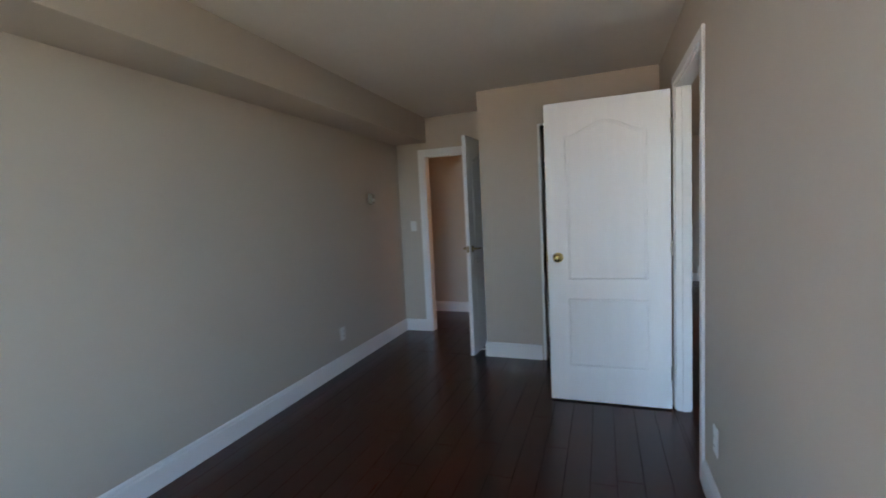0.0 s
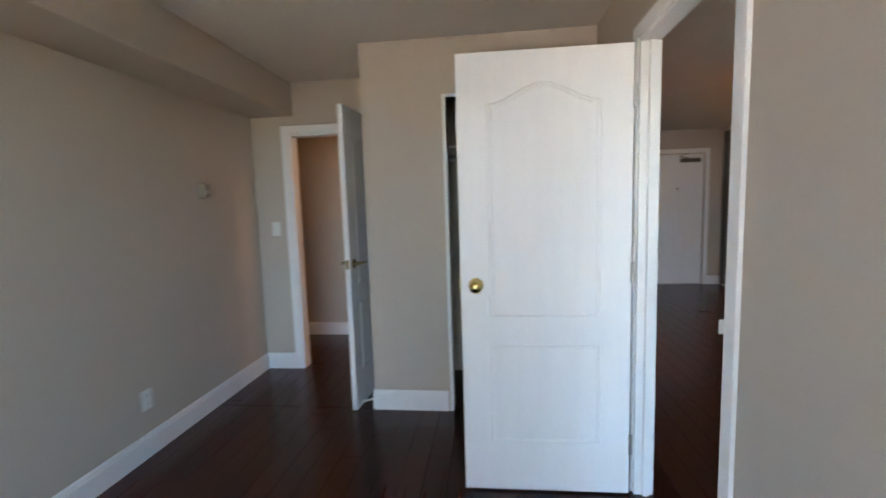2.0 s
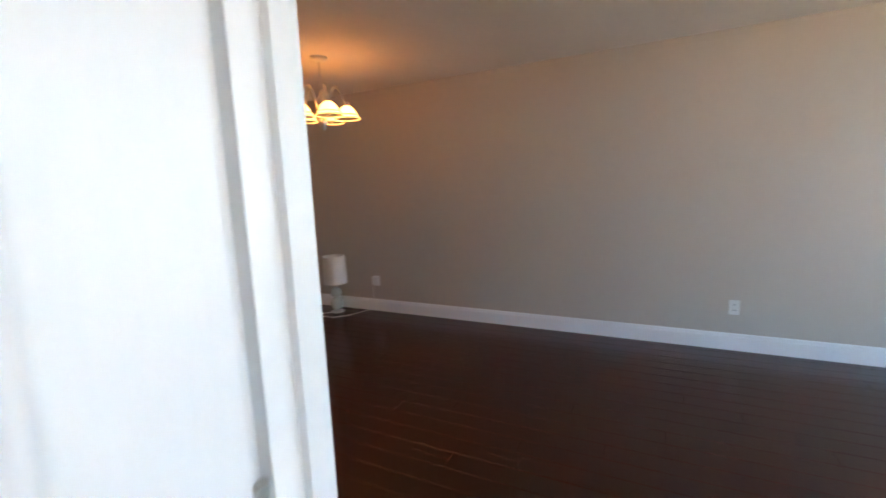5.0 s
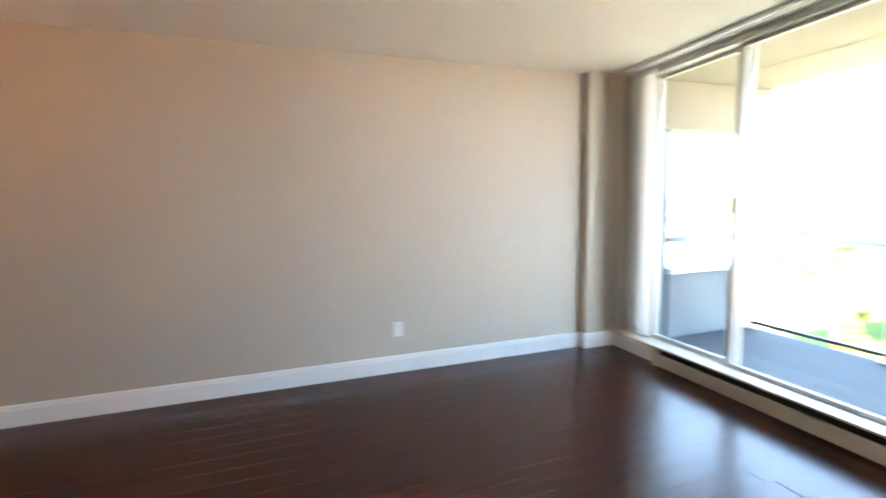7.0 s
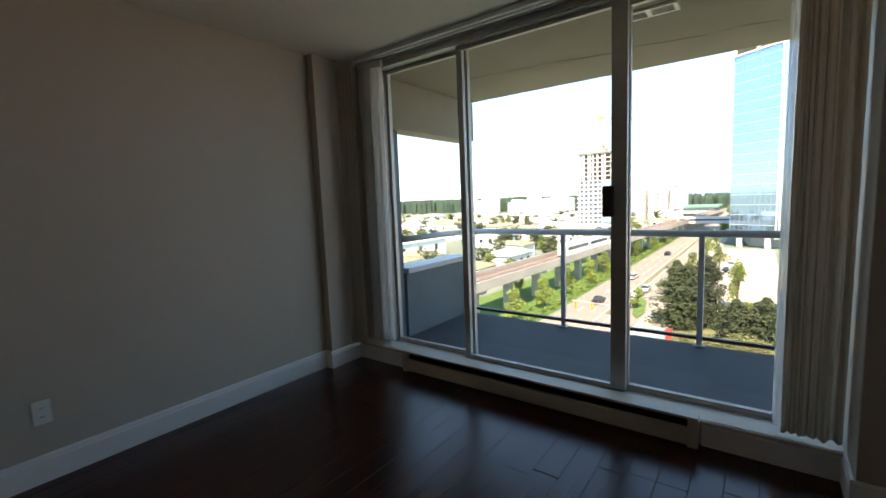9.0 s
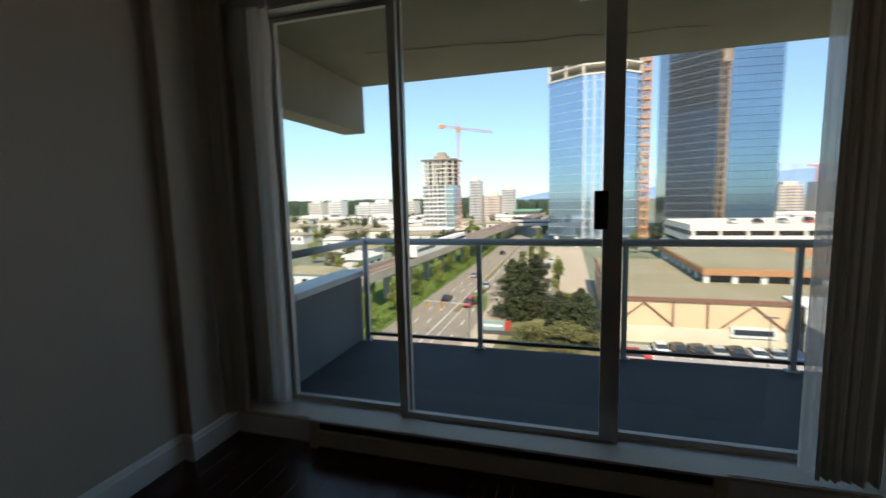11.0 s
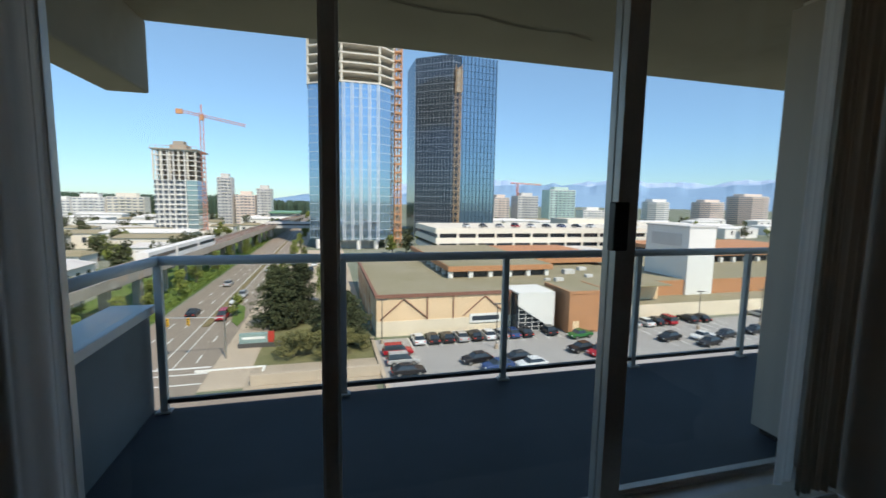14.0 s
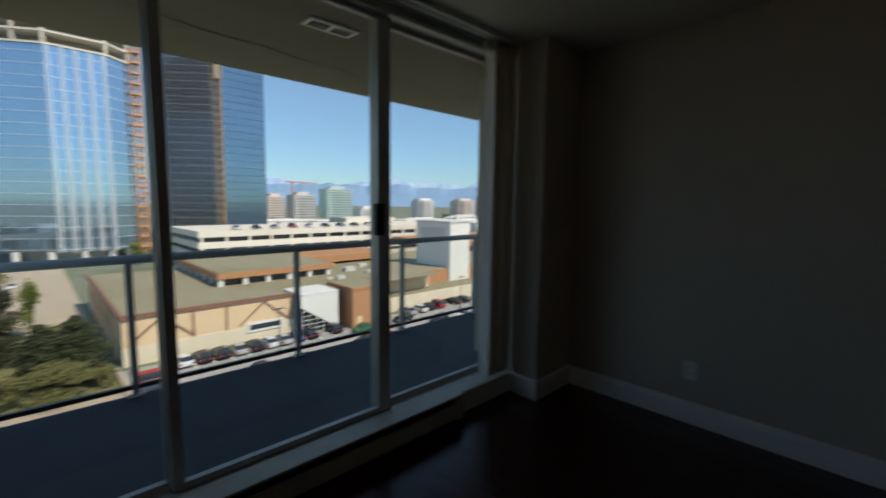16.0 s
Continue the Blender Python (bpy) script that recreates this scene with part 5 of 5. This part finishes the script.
def unfinished_tower():
    t = thing("condo_tower", "white condominium tower with unfinished top floors", "skyscraper", (76.0, -255, G))
    part("wall", boxes((-8.4, 10.6, -10, 8, 6, 31)), WHITEB, t)
    part("glass", boxes((-9.0, -4.0, -9, 9, 6, 31)), GREENGLASS, t, "green-blue glazed bay")
    sl = mesh_of("floor_slab", boxes((-9.1, 10.9, -11, 9.3, -0.16, 0.16)), WHITEB)
    for k in range(17):
        share("floor_slab", sl, t, Matrix.Translation((0, 0, 6 + 2.5 * k)))
    wnm = mesh_of("window", boxes((-0.85, 0.85, 0, 0.3, -0.8, 0.8)), HAZEWIN)
    fin = mesh_of("pier", boxes((-0.22, 0.22, 0, 1.3, 6, 46)), WHITEB)
    for x in (-3.6, 1.5, 4.1, 6.7, 9.1):
        share("pier", fin, t, Matrix.Translation((x, 8.0, 0)))
    for k in range(10):
        for x in (-2.4, 0.2, 2.8, 5.4, 8.0, 9.9):
            share("window", wnm, t, Matrix.Translation((x, 7.95, 7.4 + 2.5 * k)))
    cm = mesh_of("column", boxes((-0.35, 0.35, -0.35, 0.35, 0, 2.3)), CREAM)
    for k in range(10, 16):
        for x in (-8.6, -5, -1, 3, 7, 10.5):
            share("column", cm, t, Matrix.Translation((x, 9.0, 6.2 + 2.5 * k)))
    # core coloured darker than raw concrete, for the shade between open floors
    part("dark_core", boxes((-7.4, 9.4, -9, 5.5, 31, 46)), mat("shaded_core_concrete", (0.22, 0.19, 0.155), rough=0.95, var=0.2, scale=0.3), t)
    part("top_deck", boxes((-9.8, 11.6, -12, 10.2, 46.2, 46.7)), RAWC, t)
    bm = bmesh.new()
    for k in range(9):
        tube([(-9.6 + 2.6 * k, 10.0, 46.6), (-9.6 + 2.6 * k, 10.0, 48.0)], 0.09, 4, bm)
    tube([(-9.6, 10.0, 47.9), (11.4, 10.0, 47.9)], 0.07, 4, bm)
    part("guard_rail", bm, RUST, t)
    part("core_head", boxes((-3.4, 4.4, -4, 4, 46.7, 49.2), (-1.8, 3.0, -3, 3, 49.2, 51.2)), RAWC, t)
    part("podium", boxes((-16, 14, -14, 12, 0, 5)), CREAM, t)
    return t


unfinished_tower()
cr = thing("tower_crane", "red and white tower crane above the condominium tower", "crane", (64.8, -250, G))
bm = bmesh.new()
lattice(bm, (0, 0, 0), (0, 0, 66), 1.6, 2.4, 0.09)
part("mast", bm, CRANE, cr)
bm = bmesh.new()
lattice(bm, (11.5, 0, 66.5), (-21, 0, 60.5), 1.1, 2.2, 0.08)
part("jib", bm, CRANE, cr)
part("counterweight", boxes((8.5, 11.5, -0.8, 0.8, 64.6, 67)), RUST, cr)
part("peak", tube([(0, 0, 66), (0, 0, 70)], 0.3, 4), CRANE, cr)
part("cab", boxes((-1.2, 0.8, -1, 1, 62, 64.5), bevel=0.1), RUST, cr)


# ---- apartment blocks ----
def apartment(label, x0, x1, y, depth, ztop, wall, floors, bays, crown=True, rounded=False):
    w, h = abs(x1 - x0), ztop - G
    t = thing("apartment_tower", label, "apartment building", ((x0 + x1) / 2, y, G), group="distant apartment towers")
    if rounded:
        poly = [(w / 2 * math.cos(a) * 0.86, w / 2 * math.sin(a) * 0.86) for a in [math.pi * (k + 0.5) / 5 for k in range(10)]]
        part("wall", prism(poly, 0, h), wall, t)
        slabm = mesh_of("balcony_slab", prism(grown(poly, 0.9), 0, 1.1), wall)
    else:
        part("wall", boxes((-w / 2, w / 2, -depth, 0, 0, h), bevel=0.2), wall, t)
        slabm = mesh_of("balcony_slab", boxes((-w * 0.22, w * 0.22, 0, 0.9, 0, 1.0), (-w / 2, -w / 2 + w * 0.16, 0, 0.7, 0, 0.9)), wall)
    fh = h / floors
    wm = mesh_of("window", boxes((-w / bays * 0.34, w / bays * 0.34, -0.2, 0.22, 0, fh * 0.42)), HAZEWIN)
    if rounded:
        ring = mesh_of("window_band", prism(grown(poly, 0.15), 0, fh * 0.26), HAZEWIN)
    for k in range(floors):
        z = fh * k
        share("balcony_slab", slabm, t, Matrix.Translation((0, 0, z)))
        if rounded:
            share("window_band", ring, t, Matrix.Translation((0, 0, z + fh * 0.45)))
        else:
            for b in range(bays):
                share("window", wm, t, Matrix.Translation((-w / 2 + w * (b + 0.5) / bays, 0, z + fh * 0.40)))
    part("roof", prism(poly, h, h + 0.5) if rounded else boxes((-w / 2, w / 2, -depth, 0, h, h + 0.5)), GREYB, t)
    if crown:
        part("penthouse", boxes((-w * 0.28, w * 0.28, -depth * (0.2 if rounded else 0.7), depth * (0.2 if rounded else -0.2), h + 0.5, h + 0.5 + fh * 1.2)), wall, t)
    return t


apartment("slim grey high-rise beyond the guideway", 92.3, 81.3, -400, 14, 18.0, GREYB, 15, 4)
apartment("rose-grey apartment block beyond the guideway", 79.4, 63.3, -405, 16, 3.6, PINKISH, 10, 5)
apartment("grey apartment high-rise beyond the boulevard", 61.6, 49.8, -400, 15, 9.2, GREYB, 13, 4)
apartment("white apartment block before the forest", 275.3, 257, -450, 14, 2.0, WHITEB, 8, 5)
apartment("pale apartment block before the forest", 302, 284, -450, 14, 0.5, CREAM, 8, 5)
apartment("white apartment block before the forest", 239.3, 221.4, -450, 14, -3.4, WHITEB, 7, 5)
apartment("white apartment block with two wings", 220.6, 195.4, -450, 14, -0.8, WHITEB, 8, 6)
apartment("cream apartment block before the forest", 194.2, 164.4, -450, 14, 0.2, CREAM, 8, 6)
apartment("rose apartment tower behind the parkade", -166, -183, -420, 16, 6.0, PINKISH, 11, 4)
apartment("brown-grey tower with unfinished top", -192.7, -216.2, -420, 18, 8.2, GREYB, 11, 6)
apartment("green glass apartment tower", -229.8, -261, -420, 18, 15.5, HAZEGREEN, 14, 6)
apartment("white round-cornered apartment tower", -350, -383.5, -420, 30, 4.6, WHITEB, 11, 6, rounded=True)
apartment("rose round-cornered apartment tower", -422.6, -462, -420, 30, 5.4, PINKISH, 11, 6, rounded=True)
apartment("rose round-cornered apartment tower", -478, -528, -420, 36, 13.2, PINKISH, 14, 6, rounded=True)
apartment("white low apartment block behind the mall", -272, -300, -420, 16, -6, WHITEB, 6, 6)
apartment("white mid-rise office behind the mall", -560, -600, -400, 20, -4, WHITEB, 6, 6)
cr2 = thing("tower_crane", "thin distant tower crane", "crane", (-196, -430, G))
bm = bmesh.new()
lattice(bm, (0, 0, 0), (0, 0, 43.5), 1.6, 3, 0.2)
part("mast", bm, CRANE, cr2)
bm = bmesh.new()
lattice(bm, (8, 0, 43.5), (-28, 0, 42.5), 1.2, 3, 0.2)
part("jib", bm, CRANE, cr2)
st = thing("station", "elevated rail station with a green roof", "station", (37.0, -385, G))
part("hall", boxes((-9, 11, -40, 0, 5, 10)), GREYB, st)
part("roof", boxes((-11, 13, -42, 2, 10, 11.5), bevel=0.3), mat("green_roof", (0.15, 0.31, 0.21), rough=0.6), st)
fb = thing("footbridge", "pale covered footbridge across the boulevard", "bridge", (20, -258, G))
part("span", boxes((-16, 16, -3, 3, 6, 9.5), bevel=0.1), GREYB, fb)
part("windows", boxes((-15, 15, 2.9, 3.1, 7.6, 8.4)), DARKWIN, fb)
for x in (-14, 14):
    part("column", boxes((x - 0.8, x + 0.8, -1, 1, 0, 6)), GREYB, fb)

# ---- low houses and trees of the suburb ----
sr = random.Random(21)


def house_kind(w, d, h, wall, roofm):
    t = thing("house", "low suburban house with a shallow roof", "house", (0, 0, G - 60), group="suburban houses")
    part("wall", boxes((-w / 2, w / 2, -d / 2, d / 2, 0, h)), wall, t)
    bm = bmesh.new()
    v = [bm.verts.new(p) for p in ((-w / 2 - 0.5, -d / 2 - 0.5, h), (w / 2 + 0.5, -d / 2 - 0.5, h), (w / 2 + 0.5, d / 2 + 0.5, h), (-w / 2 - 0.5, d / 2 + 0.5, h), (-w / 2 + 1.5, 0, h + 1.3), (w / 2 - 1.5, 0, h + 1.3))]
    for f in ((0, 1, 5, 4), (2, 3, 4, 5), (1, 2, 5), (3, 0, 4), (3, 2, 1, 0)):
        bm.faces.new([v[i] for i in f])
    part("roof", bm, roofm, t)
    for x in (-w * 0.3, 0, w * 0.3):
        part("window", boxes((x - 0.9, x + 0.9, d / 2 - 0.05, d / 2 + 0.06, h * 0.4, h * 0.75)), DARKWIN, t)
    return t


kinds = [house_kind(16, 11, 5.5, WHITEB, GREYB), house_kind(24, 12, 6.5, CREAM, ROOF), house_kind(13, 10, 5.0, WHITEB, ROOF), house_kind(34, 15, 7.0, WHITEB, WHITEB)]
spots = []
for i in range(150):
    y = -sr.uniform(85, 440)
    x = gx(y) + sr.uniform(14, 0.9 * abs(y) + 30)
    if all((x - a) ** 2 + (y - b) ** 2 > 19 ** 2 for a, b in spots) and not (60 < x < 100 and -275 < y < -235) and not (50 < x < 105 and y < -385) and not (165 < x < 315 and y < -428):
        spots.append((x, y))
for i, (x, y) in enumerate(spots):
    k = kinds[i % 4]
    m = pose(x, y, G, 0, 0, sr.choice((0, 0, 90, 4)))
    if i < 4:
        k.matrix_basis = m
    else:
        copy_thing(k, m)
for i in range(34):
    copy_thing(kinds[sr.choice((1, 3, 3))], pose(-sr.uniform(130, 640), -sr.uniform(215, 400), G, 0, 0, sr.choice((0, 0, 6))))
tk = [leafy("suburban_tree", "rounded green suburban tree", (60, -100, G), 8, 6.5, 31, 420, LEAF, 0.42, group="suburban trees"),
      leafy("suburban_tree", "dark green suburban tree", (75, -130, G), 10, 7, 32, 420, CONIFER, 0.45, group="suburban trees"),
      leafy("suburban_tree", "bright green suburban tree", (68, -160, G), 7, 6, 33, 380, LEAF, 0.42, group="suburban trees")]
for i in range(215):
    y = -sr.uniform(80, 470)
    x = gx(y) + sr.uniform(8, 0.92 * abs(y) + 30)
    if all(abs(x - a) > 9 or abs(y - b) > 8 for a, b in spots) and not (60 < x < 100 and -275 < y < -235):
        copy_thing(tk[sr.choice((0, 1, 1, 2))], pose(x, y, G, 0, 0, sr.uniform(0, 360)))
for i in range(36):
    y = -sr.uniform(280, 560)
    copy_thing(tk[sr.choice((0, 1, 2))], pose(sr.uniform(-20, 50) * (abs(y) / 400), y, G, 0, 0, sr.uniform(0, 360)))
for i in range(45):
    y = -sr.uniform(210, 480)
    copy_thing(tk[sr.choice((0, 1, 2))], pose(-sr.uniform(120, 640), y, G, 0, 0, sr.uniform(0, 360)))
for i in range(10):
    copy_thing(tk[i % 3], pose(-24 - 6 * (i % 5), -180 - 30 * (i // 5), G, 0, 0, 40 * i))


def far_woods():
    """A wooded rise: a great many narrow ragged cones joined as one."""
    rnd = random.Random(40)
    bm = bmesh.new()
    for i in range(2200):
        x = rnd.uniform(30, 900)
        y = -640 - rnd.uniform(0, 120) - 0.05 * x
        top = 21 + 8 * (0.5 + 0.5 * noise.noise(Vector((x * 0.006, 3, 0)))) + rnd.uniform(-2, 3)
        if x < 110:
            top *= 0.75
        r = rnd.uniform(2.5, 5)
        a = [bm.verts.new((x + r * math.cos(k * 1.2566 + i) * rnd.uniform(0.7, 1.3), y + r * math.sin(k * 1.2566 + i), G)) for k in range(5)]
        b = [bm.verts.new((x + 0.8 * r * math.cos(k * 1.2566 + i) * rnd.uniform(0.7, 1.3), y + 0.8 * r * math.sin(k * 1.2566 + i), G + top * rnd.uniform(0.6, 0.8))) for k in range(5)]
        c = bm.verts.new((x, y, G + top))
        for k in range(5):
            bm.faces.new((a[k], a[(k + 1) % 5], b[(k + 1) % 5], b[k]))
            bm.faces.new((b[k], b[(k + 1) % 5], c))
    return bm


tagged(new("far_woods", mesh_of("far_woods", far_woods(), FOREST)), "dark wooded rise on the horizon", "forest", kind="stuff")


def mountains(name, r0, h0, amp, seed, a0, a1, material, low=0.0):
    bm = bmesh.new()
    n = 220
    base, mid, top = [], [], []
    for i in range(n + 1):
        a = a0 + (a1 - a0) * i / n
        d = Vector((math.sin(a), -math.cos(a), 0))
        f = noise.noise(Vector((a * 7.0, seed, 0))) * 0.6 + noise.noise(Vector((a * 19.0, seed, 5))) * 0.28 + noise.noise(Vector((a * 52.0, seed, 9))) * 0.14
        edge = min(1, 6 * (i / n), 6 * (1 - i / n))
        z = (h0 + amp * f) * edge
        base.append(bm.verts.new(d * r0 + Vector((0, 0, G - 1))))
        mid.append(bm.verts.new(d * (r0 + 120 + 40 * f) + Vector((0, 0, G + z * 0.55))))
        top.append(bm.verts.new(d * (r0 + 320) + Vector((0, 0, G + z))))
    for a, b in ((base, mid), (mid, top)):
        for i in range(n):
            bm.faces.new((a[i], a[i + 1], b[i + 1], b[i]))
    back = [bm.verts.new((v.co.x * 1.1, v.co.y * 1.1, G - 1)) for v in top]
    for i in range(n):
        bm.faces.new((top[i], top[i + 1], back[i + 1], back[i]))
    return structure(name, bm, material, "hazy blue mountains on the horizon", smooth=False)


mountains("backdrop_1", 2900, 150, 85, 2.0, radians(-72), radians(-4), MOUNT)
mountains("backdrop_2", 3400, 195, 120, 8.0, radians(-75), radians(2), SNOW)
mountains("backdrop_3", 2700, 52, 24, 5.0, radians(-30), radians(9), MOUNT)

# ---- floor boards, laid last ----
def lay_boards(floor_name, label, rects, seed):
    """Boards along y, each an object on shared meshes."""
    rnd = random.Random(seed)
    base = structure(floor_name, boxes(*[(a, b, c, d, -0.016, -0.0125) for a, b, c, d in rects]), SUBFLOOR, label)
    cache = {}
    W, LEN = 0.123, 1.22
    for x0, x1, y0, y1 in rects:
        n = math.ceil((x1 - x0) / W - 0.02)
        for i in range(n):
            xa = x0 + i * W
            w = round(min(W, x1 - xa), 3)
            y = y0 - rnd.uniform(0, LEN)
            while y < y1:
                ya, yb = max(y, y0), min(y + LEN, y1)
                ln = round(yb - ya, 2)
                if ln > 0.03:
                    key = (w, ln)
                    if key not in cache:
                        bm = bmesh.new()
                        v = bx(bm, 0.0006, w - 0.0006, 0.0006, ln - 0.0006, -0.0125, 0.0)
                        bmesh.ops.bevel(bm, geom=[e for e in bm.edges if all(q.co.z > -0.001 for q in e.verts)], offset=0.0012, segments=1, affect="EDGES")
                        cache[key] = mesh_of("floor_board", bm, FLOOR)
                    share("floor_board", cache[key], base, Matrix.Translation((xa, ya, 0)))
                y += LEN


lay_boards("floor_bedroom", "dark red-brown hardwood bedroom floor", [(-2.60, 0.0, -0.32, 3.87), (-2.60, -1.45, 3.87, 4.57), (-2.28, -1.50, 4.57, 4.67), (0.0, 0.075, OPEN_Y0, OPEN_Y1), (-1.35, 0.0, 3.87, 4.57)], 1)
lay_boards("floor_living", "dark red-brown hardwood living room floor", [(0.075, 3.60, 0.22, 6.46), (0.075, 2.88, 6.46, 8.2)], 2)
lay_boards("floor_hall", "dark hardwood hall floor", [(-3.5, 0.075, 4.67, 5.54)], 3)
